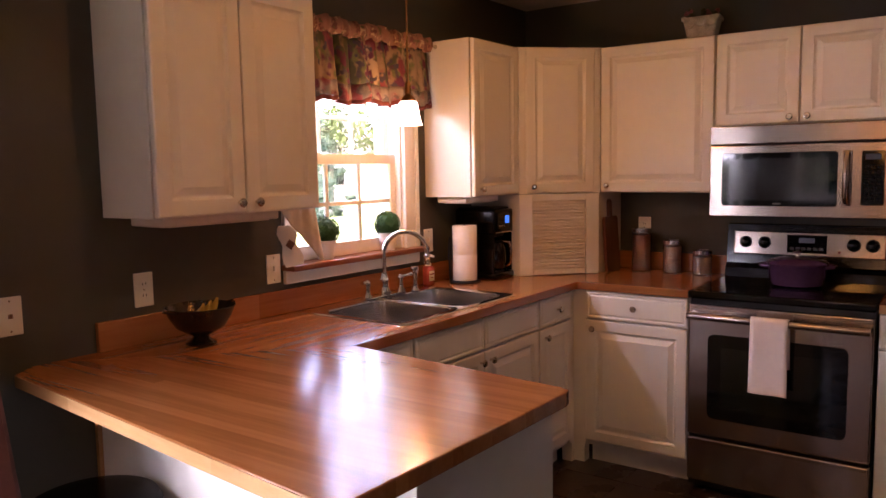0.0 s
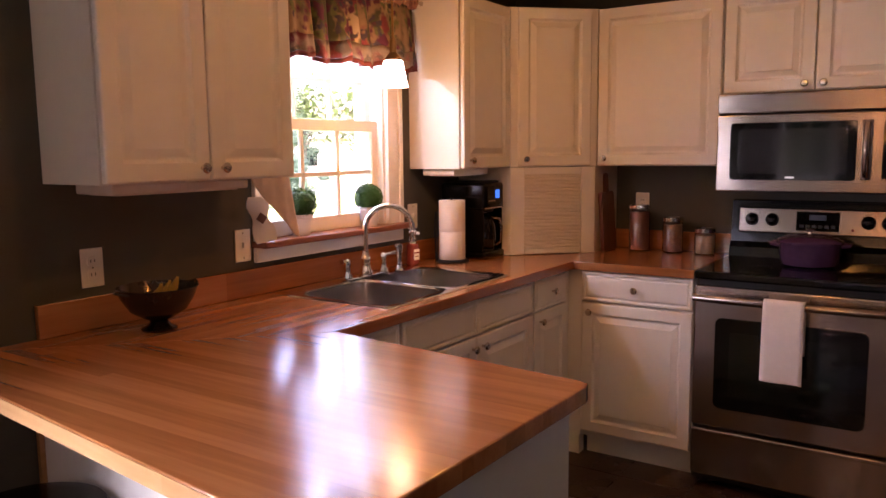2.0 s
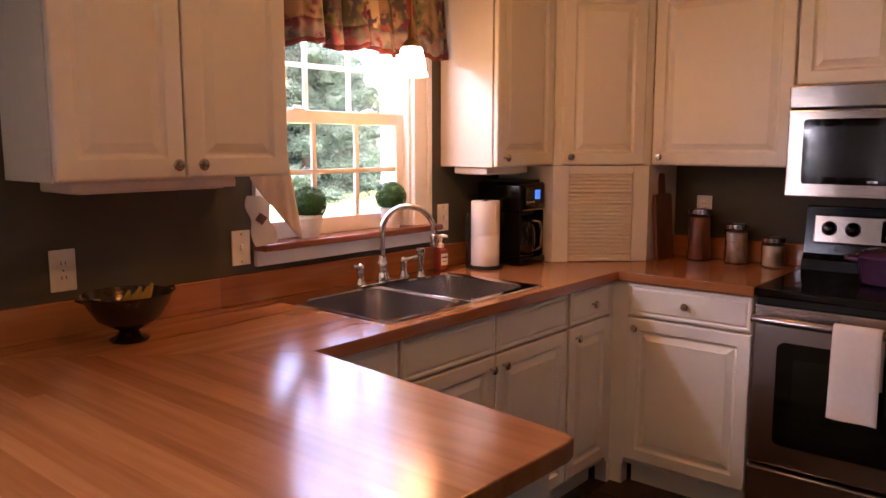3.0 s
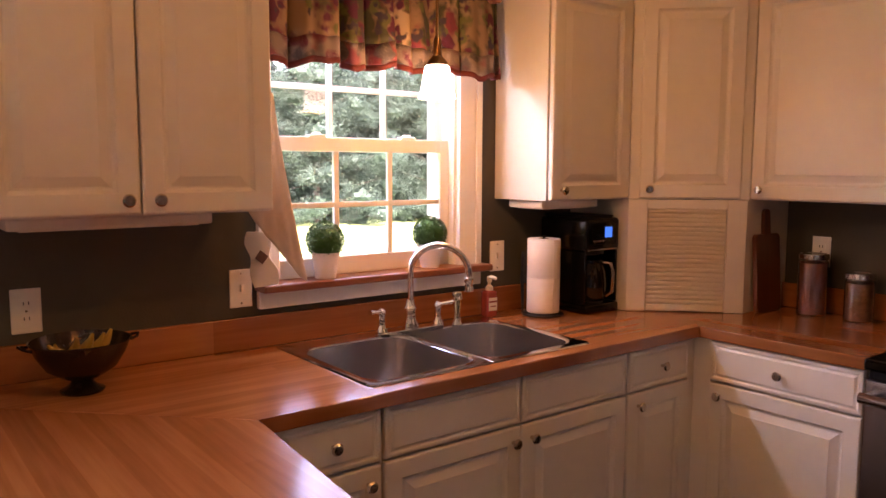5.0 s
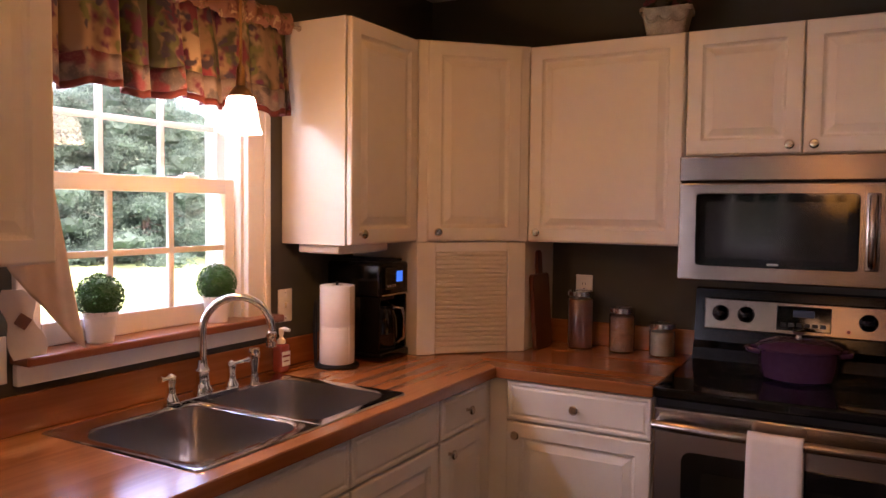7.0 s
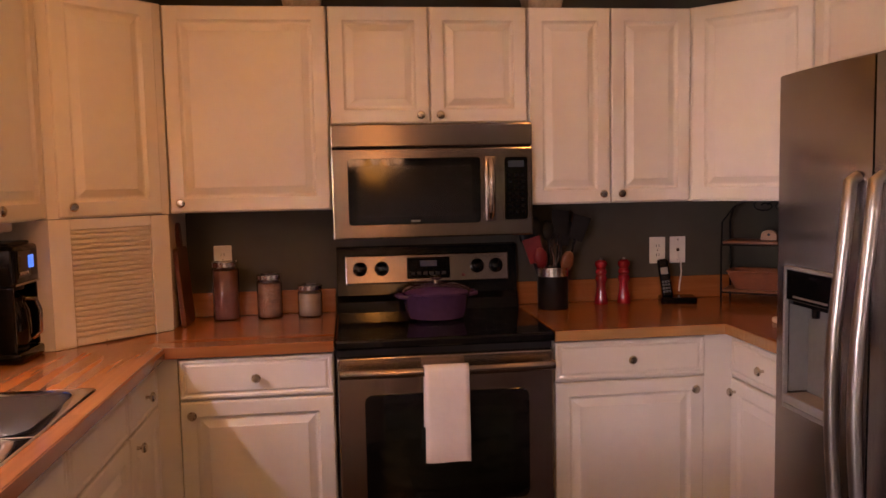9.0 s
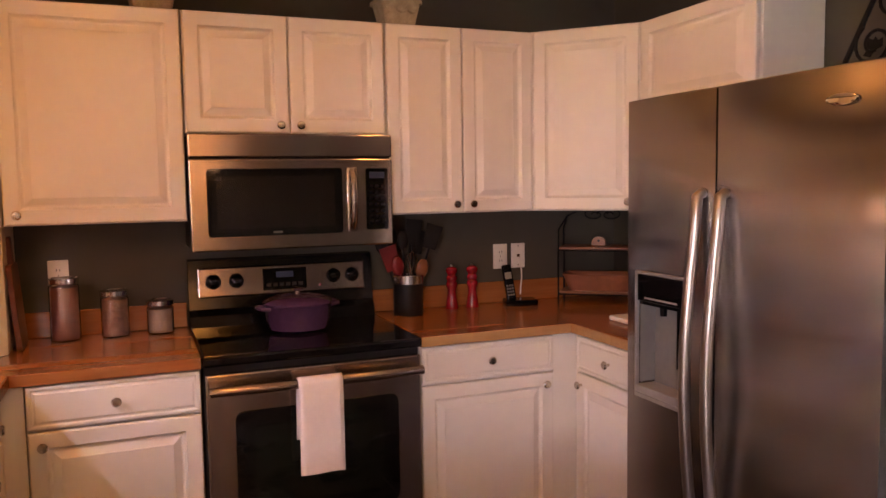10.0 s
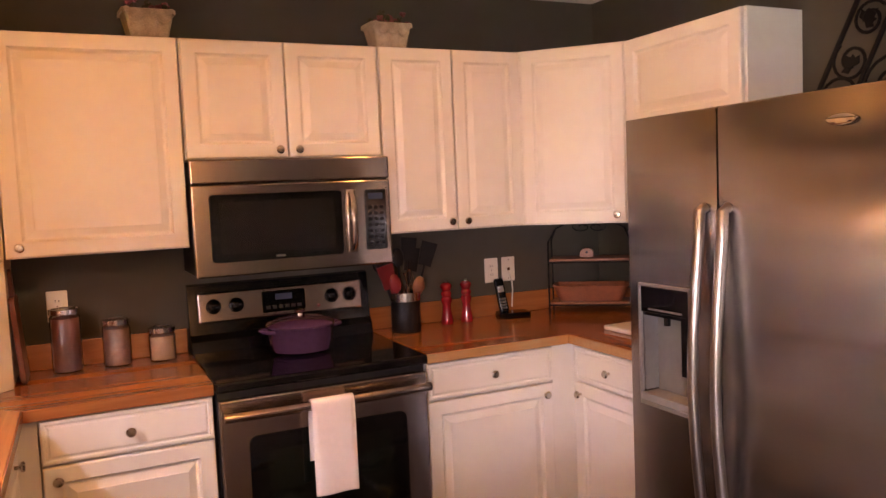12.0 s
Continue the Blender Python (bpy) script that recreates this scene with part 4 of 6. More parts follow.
            part("drip_tray", box(B(), xf - 0.010, xf + 0.0615, in0 + 0.001, in1 - 0.001, 0.836, 0.862, 0.004), TRAY, d, "pale grey drip tray")
        else:
            part("badge", lathe(B(), [(0.042, 0), (0.040, 0.004), (0.034, 0.005), (0, 0.0055)], 28, squash=0.33), CHROME, door, "oval chrome badge", True, Matrix(((0, 0, -1, xf - 0.0001), (-1, 0, 0, 2.699), (0, 1, 0, 1.664), (0, 0, 0, 1))))


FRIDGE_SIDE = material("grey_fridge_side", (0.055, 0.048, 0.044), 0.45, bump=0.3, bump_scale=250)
FRAME_GREY = material("grey_plastic_trim", (0.30, 0.29, 0.28), 0.3, 0.5)
NICHE = material("niche_grey", (0.16, 0.155, 0.145), 0.35)
TRAY = material("drip_tray_grey", (0.24, 0.23, 0.22), 0.3)
refrigerator()


# ---- fittings ----
def wall_plate(label, m, kind="outlet", name="wall_outlet"):
    """A cover plate 70 x 115 mm; it faces -y in its own frame."""
    p = thing(name, label, "switch" if kind == "switch" else "outlet", m)
    part("plate", box(B(), -0.036, 0.036, -0.006, -0.0005, -0.058, 0.058, 0.003), PLATE, p)
    if kind == "outlet":
        for dz in (-0.020, 0.020):
            o = part("socket", slab(B(), rounded(0, dz, 0.0165, 0.014, 0.008, 4), 0, 0.002), PLATE, p, m=Matrix(((1, 0, 0, 0), (0, 0, -1, -0.0061), (0, 1, 0, 0), (0, 0, 0, 1))))
            for dx in (-0.006, 0.006):
                part("slot", box(B(), dx - 0.0012, dx + 0.0012, -0.0088, -0.0082, dz - 0.004, dz + 0.005), BLACK_MATT, p)
    elif kind == "switch":
        part("toggle", box(B(), -0.005, 0.005, -0.016, -0.0062, -0.008, 0.012, 0.002), PLATE, p)
    else:
        part("jack", box(B(), -0.007, 0.007, -0.0085, -0.0062, -0.007, 0.007, 0.001), NICKEL, p)
    for dz in ((-0.045, 0.045) if kind != "outlet" else (0,)):
        part("screw", lathe(B(), [(0.003, 0), (0.003, 0.001), (0, 0.0014)], 8), NICKEL, p, m=pose(0, -0.0061, dz, 90, 0, 0))
    return p


def on_west(y, z):
    return pose(0, y, z, 0, 0, 90)


wall_plate("white duplex outlet on the sage wall above the bowl", on_west(2.060, 1.120))
wall_plate("white toggle switch plate beside the window", on_west(2.640, 1.124), "switch", "light_switch")
wall_plate("white blank plate at the end of the bar", on_west(1.62, 1.10), "jack", "wall_plate")
wall_plate("white toggle switch plate beside the window casing", on_west(3.675, 1.152), "switch", "light_switch")
wall_plate("white outlet above the glass canisters", pose(0.752, YS, 1.170))
wall_plate("white outlet above the cordless telephone", pose(2.612, YS, 1.152))
wall_plate("white telephone jack plate beside the outlet", pose(2.705, YS, 1.152), "jack", "wall_plate")
for y0, y1 in ((1.99, 2.47), (3.68, 3.98)):
    u = thing("under_cabinet_light", "slim white under-cabinet light, switched off", "light", group="under-cabinet lights")
    part("housing", box(B(), 0.06, 0.235, y0, y1, UB - 0.030, UB - 0.001, 0.006), WHITE, u)
    part("lens", box(B(), 0.08, 0.215, y0 + 0.03, y1 - 0.03, UB - 0.034, UB - 0.0305, 0.001), PLATE, u)


def pendant():
    x, y, z = PENDANT
    p = thing("pendant_lamp", "small pendant with lit white bell glass shade on a brass stem", "lamp")
    part("canopy", lathe(B(), [(0.06, 0), (0.06, -0.006), (0.045, -0.022), (0.012, -0.03), (0, -0.03)], 24, (x, y, CEILING - 0.0005)), AGED, p, smooth=True)
    part("stem", tube(B(), [(x, y, z + 0.12), (x, y, CEILING - 0.028)], 0.0045, 10), AGED, p)
    part("socket_cap", lathe(B(), [(0.0045, 0.13), (0.012, 0.115), (0.014, 0.07), (0.026, 0.058), (0.034, 0.045), (0.034, 0.040), (0, 0.040)], 20, (x, y, z)), AGED, p, "brass socket cap", True)
    shade = part("shade", lathe(B(), [(0.030, 0.046), (0.038, 0.036), (0.045, 0.0), (0.050, -0.033), (0.058, -0.058), (0.055, -0.058), (0.047, -0.033), (0.042, 0.0), (0.035, 0.034), (0.027, 0.042)], 32, (x, y, z)), SHADE, p, "glowing frosted glass bell", True)
    shade.visible_shadow = False


AGED = material("antique_brass", (0.30, 0.17, 0.07), 0.3, 1.0)
pendant()


def chandelier():
    x, y, z = CHANDELIER
    c = thing("chandelier", "brass chandelier with five lit frosted shades over the dining table spot", "lamp", pose(x, y, z))
    part("canopy", lathe(B(), [(0.065, 0), (0.065, -0.006), (0.05, -0.024), (0.012, -0.034), (0, -0.034)], 24, (0, 0, CEILING - z - 0.0005)), AGED, c, smooth=True)
    part("stem", tube(B(), [(0, 0, 0.10), (0, 0, CEILING - z - 0.03)], 0.007, 10), AGED, c)
    part("hub", lathe(B(), [(0, -0.07), (0.012, -0.065), (0.020, -0.05), (0.034, -0.02), (0.030, 0.02), (0.016, 0.05), (0.012, 0.09), (0.007, 0.11)], 20), AGED, c, smooth=True)
    for k in range(5):
        a = 2 * math.pi * k / 5 + 0.3
        d = Vector((math.cos(a), math.sin(a), 0))
        arm = part("arm", tube(B(), [tuple(d * r + Vector((0, 0, h))) for r, h in ((0.025, 0.0), (0.09, -0.045), (0.17, -0.05), (0.225, -0.01), (0.235, 0.03))], 0.006, 8), AGED, c, smooth=True)
        tip = d * 0.235
        shade = part("shade", lathe(B(), [(0.022, 0.030), (0.036, 0.045), (0.048, 0.085), (0.062, 0.125), (0.059, 0.125), (0.045, 0.086), (0.033, 0.048), (0.019, 0.034)], 20, tuple(tip)), LIT_BOWL, arm, "glowing frosted glass shade", True)
        shade.visible_shadow = False


LIT_BOWL = glow("lit_bowl", (1.0, 0.62, 0.30), 0.35)
chandelier()
# fittings made up for the added ceiling spots, none of them in view
for lx, ly, _ in ASSUMED_CANS:
    c = thing("assumed_recessed_light", "assumed recessed ceiling downlight, out of view, with a white trim ring", "light", pose(lx, ly, CEILING), group="recessed lights")
    part("trim_ring", lathe(B(), [(0.095, -0.0005), (0.095, -0.004), (0.086, -0.008), (0.070, -0.006), (0.068, -0.0008)], 32), TRIM, c, smooth=True)
    part("lens", lathe(B(), [(0.068, -0.003), (0.04, -0.0045), (0, -0.005)], 28), LIT_BOWL, c, smooth=True)


# ---- window dressing ----
def folds(y0, y1, z_of, x_of, n, rows):
    """A sheet of cloth over y, from functions of (u, v)."""
    bm, grid = B(), []
    for i in range(n + 1):
        u = i / n
        grid.append([bm.verts.new((x_of(u, k / rows), y0 + (y1 - y0) * u, z_of(u, k / rows))) for k in range(rows + 1)])
    for a, b in zip(grid, grid[1:]):
        for k in range(rows):
            bm.faces.new((a[k], b[k], b[k + 1], a[k + 1]))
    return bm


def valance():
    v = thing("window_valance", "gathered fruit-print cotton valance with russet hem on a rod", "curtain")
    y0, y1 = 2.60, 3.60

    def depth(u, v):
        t = u * 9.5 + 0.35 * math.sin(u * 11) + 0.12 * math.sin(u * 31 + v)
        ridge = abs(math.sin(math.pi * t)) ** 0.45
        return 0.060 + (0.40 + 0.60 * v) * (0.060 * ridge + 0.012 * math.sin(u * 23 + 1.1) + 0.004 * math.sin(u * 117 + 2 * v))

    def bottom(u):
        return 1.805 + 0.008 * math.sin(u * 26 + 0.5) + 0.005 * math.sin(u * 62) - 0.009 * (1 - u)

    top = 2.085
    drop = lambda u, v: top + (bottom(u) + 0.014 - top) * v
    ob = part("skirt", folds(y0, y1, lambda u, v: drop(u, v * 0.76), lambda u, v: depth(u, v * 0.76), 220, 8), VALANCE, v, smooth=True)
    band = part("border", folds(y0, y1, lambda u, v: drop(u, 0.76 + 0.24 * v), lambda u, v: depth(u, 0.76 + 0.24 * v) + 0.0004, 220, 3), BORDER, v, "lilac-grey speckled border", smooth=True)
    hem = part("hem", folds(y0, y1, lambda u, v: bottom(u) + 0.0138 - 0.019 * v, lambda u, v: depth(u, 1), 220, 1), HEM, v, smooth=True)
    ruff = part("ruffle", folds(y0, y1, lambda u, v: 2.142 + 0.005 * math.sin(u * 70) + 0.004 * math.sin(u * 23) - 0.070 * v, lambda u, v: 0.086 + 0.006 * math.sin(u * 95 + 1.5 * math.sin(u * 14)) + 0.003 * math.sin(u * 171) + 0.014 * math.sin(math.pi * v), 300, 6), HEADER, v, smooth=True)
    for o in (ob, band, hem, ruff):
        mod = o.modifiers.new("thick", "SOLIDIFY")
        mod.thickness = 0.0015
    part("rod", tube(B(), [(0.08, y0 - 0.03, 2.105), (0.08, y1 + 0.05, 2.105)], 0.007, 12), NICKEL, v)
    part("finial", lathe(B(), [(0.007, 0), (0.010, 0.008), (0.014, 0.018), (0.010, 0.028), (0, 0.031)], 14, (0, 0, 0)), NICKEL, v, smooth=True, m=pose(0.08, y1 + 0.05, 2.105, -90, 0, 0))
    part("bracket", tube(B(), [(0.001, y1 + 0.03, 2.10), (0.05, y1 + 0.03, 2.10), (0.08, y1 + 0.03, 2.105)], 0.005, 8), NICKEL, v)


valance()


def side_cloth():
    """A cream cloth bunched at the side of the window, its lower corner falling onto the sill."""
    bm, grid, n, rows = B(), [], 40, 24
    for i in range(n + 1):
        u, row = i / n, []
        for k in range(rows + 1):
            v = k / rows
            y = 2.619 + (0.075 + 0.105 * v ** 1.2) * u
            zz = 1.70 - (0.552 - 0.27 * (1 - u) ** 1.25 + 0.005 * math.sin(u * 9)) * v
            x = 0.030 + 0.105 * u + 0.010 * (1.2 - 0.5 * v) * math.sin(u * 9 + 1.2 * v) + 0.002 * math.sin(u * 31 + 4 * v)
            row.append(bm.verts.new((x, y, zz)))
        grid.append(row)
    for a, b in zip(grid, grid[1:]):
        for k in range(rows):
            bm.faces.new((a[k], b[k], b[k + 1], a[k + 1]))
    ob = solid("side_curtain", bm, CREAM, "cream cloth panel drawn to the side of the window", "curtain", smooth=True)
    mod = ob.modifiers.new("thick", "SOLIDIFY")
    mod.thickness = 0.002


side_cloth()


def sill_ornament():
    """A white folded card with a brown diamond, leaning in the window's corner."""
    o = thing("folded_card", "white folded card ornament with a brown diamond on the sill", "ornament", pose(0.070, 2.696, 1.1345, 0, 0, 58) @ pose(0, 0, 0, 0, -9, 0) @ Matrix.Diagonal((0.86, 0.86, 0.86, 1)))
    edge = [(0.038, 0.0), (0.046, 0.022), (0.047, 0.045), (0.040, 0.066), (0.029, 0.084), (0.024, 0.100), (0.027, 0.116), (0.036, 0.134), (0.040, 0.152), (0.030, 0.172), (0.012, 0.190)]
    bm = slab(B(), edge + [(-0.62 * a - 0.020 - 0.06 * b, b * 1.04) for a, b in reversed(edge)], 0, 0.006, 0.002)
    part("card", bm, POTWHITE, o, m=pose(0, 0, 0, 84, 0, 0))
    bm = slab(B(), [(-0.026, 0.102), (-0.003, 0.077), (0.021, 0.102), (-0.003, 0.127)], 0.0065, 0.0085)
    part("diamond", bm, DIAMOND, o, m=pose(0, 0, 0, 84, 0, 0))


DIAMOND = material("brown_diamond", (0.16, 0.08, 0.06), 0.6)
sill_ornament()


def topiary(m):
    t = thing("potted_topiary", "small clipped boxwood ball in a white pot on the sill", "plant", m, "sill plants")
    part("pot", lathe(B(), [(0, 0), (0.033, 0), (0.034, 0.003), (0.042, 0.068), (0.046, 0.070), (0.046, 0.082), (0.042, 0.083), (0.040, 0.07), (0, 0.068)], 28), POTWHITE, t, smooth=True)
    bm, rng = B(), random.Random(4)
    bmesh.ops.create_icosphere(bm, subdivisions=3, radius=0.054, matrix=Matrix.Translation((0, 0, 0.121)))
    for v in bm.verts:
        d = v.co - Vector((0, 0, 0.121))
        v.co = Vector((0, 0, 0.121)) + d * (0.93 + 0.10 * rng.random())
    part("core", bm, LEAF, t)
    bm = B()
    for i in range(1500):
        g = i + 0.5
        phi, th = math.acos(1 - 2 * g / 1500), math.pi * (1 + 5 ** 0.5) * g
        d = Vector((math.cos(th) * math.sin(phi), math.sin(th) * math.sin(phi), math.cos(phi)))
        c = Vector((0, 0, 0.121)) + d * (0.054 + 0.007 * rng.random())
        a = Vector((rng.uniform(-1, 1), rng.uniform(-1, 1), rng.uniform(-1, 1))).cross(d).normalized()
        b = (d * rng.uniform(0.2, 1.2) + a.cross(d) * rng.uniform(-0.8, 0.8)).normalized()
        s = 0.0048
        bm.faces.new([bm.verts.new(c - a * s * 0.6), bm.verts.new(c + b * s * 1.4 - a * s * 0.1), bm.verts.new(c + a * s * 0.6)])
    leaves = part("leaves", bm, LEAF, t)
    leaves["kind"] = "stuff"
    return t


plant = topiary(pose(0.022, 2.920, WZ0 + 0.0045))
copy_thing(plant, pose(0.005, 3.352, WZ0 + 0.0045, 0, 0, 50))


# ---- on the counters ----
def fruit_bowl():
    o = thing("fruit_bowl", "dark bronze footed bowl with side handles holding bananas", "bowl", pose(0.19, 2.145, ZC + 0.0005) @ Matrix.Diagonal((0.84, 0.84, 0.92, 1)))
    part("foot", lathe(B(), [(0, 0.001), (0.058, 0), (0.062, 0.006), (0.040, 0.018), (0.030, 0.030), (0.036, 0.036), (0, 0.037)], 32), BRONZE, o, smooth=True)
    part("bowl", lathe(B(), [(0, 0.037), (0.05, 0.040), (0.095, 0.066), (0.122, 0.105), (0.136, 0.138), (0.140, 0.140), (0.135, 0.142), (0.118, 0.106), (0.092, 0.072), (0.05, 0.048), (0, 0.045)], 48), BRONZE, o, smooth=True)
    for s in (-1, 1):
        part("handle", tube(B(), [(s * 0.005 - 0.03, s * 0.134, 0.130), (-0.02, s * 0.155, 0.136), (0, s * 0.163, 0.140), (0.02, s * 0.155, 0.136), (0.03 - s * 0.005, s * 0.134, 0.130)], 0.004, 8), BRONZE, o, smooth=True)


fruit_bowl()


def bananas():
    b = thing("banana_bunch", "bunch of ripe yellow bananas in the bronze bowl", "fruit", pose(0.19, 2.145, ZC + 0.050))
    for k, turn in enumerate((-48, -20, 6, 30)):
        pts = [(0.105 * math.cos(a) - 0.02, 0.0, 0.105 * math.sin(a) + 0.115) for a in [-2.45 + 1.95 * i / 11 for i in range(12)]]
        tap = (0.30, 0.42, 0.80, 0.97, 1, 1, 1, 1, 0.97, 0.85, 0.55, 0.28)
        part("banana", tube(B(), pts, 0.0170, 7, tap), BANANA, b, smooth=True, m=pose(0.0, -0.026 + k * 0.018, 0.030 + 0.004 * (k % 2), 0, -10, turn + 60) @ Matrix.Diagonal((0.76, 0.85, 0.85, 1)))


TWIG = material("dry_twig", (0.06, 0.045, 0.02), 0.9, vary=0.3, scale=40)
bananas()


def soap_bottle():
    o = thing("soap_dispenser", "clear pump bottle of pink hand soap with a label", "bottle", pose(0.075, 3.575, ZC + 0.0005))
    part("bottle", box(B(), -0.021, 0.021, -0.027, 0.027, 0, 0.100, 0.012, 3), SOAP, o, smooth=True)
    part("label", box(B(), 0.0212, 0.0218, -0.020, 0.020, 0.026, 0.074, 0.0), PLATE, o, "white label with a red band")
    part("label_band", box(B(), 0.0219, 0.0223, -0.018, 0.018, 0.056, 0.062), RED, o)
    part("label_band", box(B(), 0.0219, 0.0223, -0.012, 0.012, 0.040, 0.044), RED, o)
    part("collar", lathe(B(), [(0.014, 0.100), (0.014, 0.112), (0.010, 0.116), (0.006, 0.120), (0.006, 0.135), (0, 0.135)], 16), PLATE, o, smooth=True)
    part("pump_head", tube(B(), [(0, 0, 0.130), (0, 0, 0.146), (0.012, 0, 0.150), (0.034, 0.004, 0.146)], 0.0075, 10, [1.2, 1.3, 1, 0.7]), PLATE, o, smooth=True)


soap_bottle()


def towel_roll():
    o = thing("paper_towel_holder", "black wire paper towel holder on the counter", "holder", pose(0.165, 3.765, ZC + 0.0005))
    part("base", lathe(B(), [(0, 0), (0.078, 0), (0.080, 0.006), (0.074, 0.011), (0, 0.012)], 32), BLACK_MATT, o, smooth=True)
    part("rod", tube(B(), [(0, 0, 0.01), (0, 0, 0.300)], 0.005, 10), BLACK_MATT, o)
    part("tension_arm", tube(B(), [(-0.055, -0.055, 0.008), (-0.058, -0.058, 0.15), (-0.056, -0.056, 0.22), (-0.048, -0.060, 0.235), (-0.040, -0.066, 0.225), (-0.040, -0.066, 0.01)], 0.0035, 8), BLACK_MATT, o, smooth=True)
    r = thing("paper_towel_roll", "nearly full roll of white paper towels", "paper towel", pose(0.165, 3.765, ZC + 0.0135))
    part("paper", lathe(B(), [(0.020, 0), (0.060, 0), (0.0615, 0.003), (0.0615, 0.130), (0.0610, 0.131), (0.0615, 0.132), (0.0615, 0.272), (0.060, 0.275), (0.020, 0.275)], 40), PAPER, r, smooth=True)
    part("loose_edge", box(B(), 0.0605, 0.0625, -0.012, -0.008, 0.002, 0.273), PAPER, r)
    part("core", lathe(B(), [(0.020, 0.001), (0.020, 0.2755), (0.018, 0.2755), (0.018, 0.001)], 20), CARD, r)


CARD = material("cardboard", (0.35, 0.24, 0.15), 0.9)
towel_roll()


def coffee_maker():
    o = thing("coffee_maker", "black drip coffee maker with a blue clock and glass carafe", "coffee maker", pose(0.150, 3.978, ZC + 0.0005, 0, 0, 0))
    bm = B()
    box(bm, -0.125, 0.125, -0.092, 0.092, 0, 0.035, 0.010, 3)
    box(bm, -0.125, -0.035, -0.092, 0.092, 0.034, 0.26, 0.008, 3)
    part("body", bm, BLACK, o, smooth=True)
    for y in (-0.092, 0.082):
        part("side_wall", box(B(), -0.034, 0.112, y, y + 0.010, 0.035, 0.236, 0.003), BLACK, o)
    part("brew_head", box(B(), -0.126, 0.120, -0.094, 0.094, 0.235, 0.362, 0.014, 3), BLACK, o, smooth=True)
    part("lid", box(B(), -0.115, 0.10, -0.082, 0.082, 0.362, 0.371, 0.006, 2), BLACK_MATT, o)
    face = part("clock_panel", box(B(), 0.1195, 0.1225, -0.07, 0.07, 0.262, 0.345, 0.002), GLASS_BLACK, o)
    part("clock_display", box(B(), 0.1226, 0.1236, 0.004, 0.044, 0.288, 0.328), BLUE, face, "lit blue clock")
    for i in range(4):
        part("button", lathe(B(), [(0.006, 0), (0.005, 0.003), (0, 0.003)], 10), NICKEL, face, m=pose(0.1225, -0.055 + i * 0.016, 0.276, 0, 90, 0))
    part("trim_band", box(B(), 0.1195, 0.1215, -0.085, 0.085, 0.240, 0.246), NICKEL, o)
    part("filter_basket", lathe(B(), [(0.06, 0.235), (0.058, 0.222), (0.03, 0.217), (0, 0.217)], 24, (0.045, 0, 0)), BLACK_MATT, o, smooth=True)
    part("hot_plate", lathe(B(), [(0.062, 0.035), (0.062, 0.040), (0, 0.041)], 28, (0.045, 0, 0)), BLACK_MATT, o)
    car = part("carafe", lathe(B(), [(0, 0.042), (0.060, 0.042), (0.071, 0.06), (0.074, 0.10), (0.070, 0.155), (0.060, 0.180), (0.058, 0.188), (0.055, 0.188), (0.056, 0.178), (0.067, 0.154), (0.071, 0.10), (0.068, 0.062), (0, 0.046)], 32, (0.045, 0, 0)), SMOKED, o, "smoked glass carafe", True)
    part("carafe_lid", lathe(B(), [(0.060, 0.188), (0.060, 0.200), (0.04, 0.212), (0, 0.214)], 24, (0.045, 0, 0)), BLACK, car, smooth=True)
    part("carafe_handle", tube(B(), [(0.098, 0.024, 0.190), (0.126, 0.034, 0.186), (0.136, 0.038, 0.150), (0.134, 0.037, 0.080), (0.112, 0.030, 0.062)], 0.008, 12), STEEL_H, car, "steel-faced carafe handle", True)


SMOKED = material("smoked_glass", (0.008, 0.007, 0.007), 0.10, vary=0.1)
coffee_maker()


def cutting_board():
    o = thing("cutting_board", "dark cherry paddle board leaning in the corner against the garage", "cutting board", pose(0.632, 4.512, ZC + 0.001, 0, 0, 90))
    bm = slab(B(), rounded(0, 0.15, 0.085, 0.15, 0.02) , 0, 0.018, 0.003)
    part("blade", bm, BOARD, o, m=pose(0, 0, 0, 86, 0, 0))
    part("grip", slab(B(), rounded(0, 0.34, 0.022, 0.055, 0.018), 0.001, 0.017, 0.003), BOARD, o, m=pose(0, 0, 0, 86, 0, 0))


cutting_board()


def canister(x, y, h, r, filling, what):
    o = thing("glass_canister", f"glass canister of {what} with a steel lid", "canister", pose(x, y, ZC + 0.0005), "glass canisters")
    part("glass", lathe(B(), [(0, 0), (r - 0.004, 0), (r, 0.004), (r, h - 0.03), (r - 0.006, h - 0.022), (r - 0.006, h - 0.012), (r - 0.009, h - 0.012), (r - 0.009, h - 0.024), (r - 0.004, h - 0.032), (r - 0.004, 0.006), (0, 0.006)], 36), JARGLASS, o, smooth=True)
    part("contents", lathe(B(), [(0, 0.0065), (r - 0.0045, 0.0065), (r - 0.0045, h - 0.034), (r * 0.5, h - 0.030), (0, h - 0.031)], 36), filling, o, what, True)
    part("lid", lathe(B(), [(r - 0.001, h - 0.020), (r + 0.001, h - 0.018), (r + 0.001, h - 0.001), (r - 0.003, h + 0.001), (r - 0.006, h - 0.002), (0, h - 0.002)], 36), STEEL_S, o, "steel lid", True)
    return o


canister(0.775, 4.585, 0.232, 0.052, SPICE1, "cocoa")
canister(0.945, 4.590, 0.175, 0.050, SPICE2, "mixed nuts")
canister(1.105, 4.585, 0.128, 0.049, SPICE3, "raw sugar")


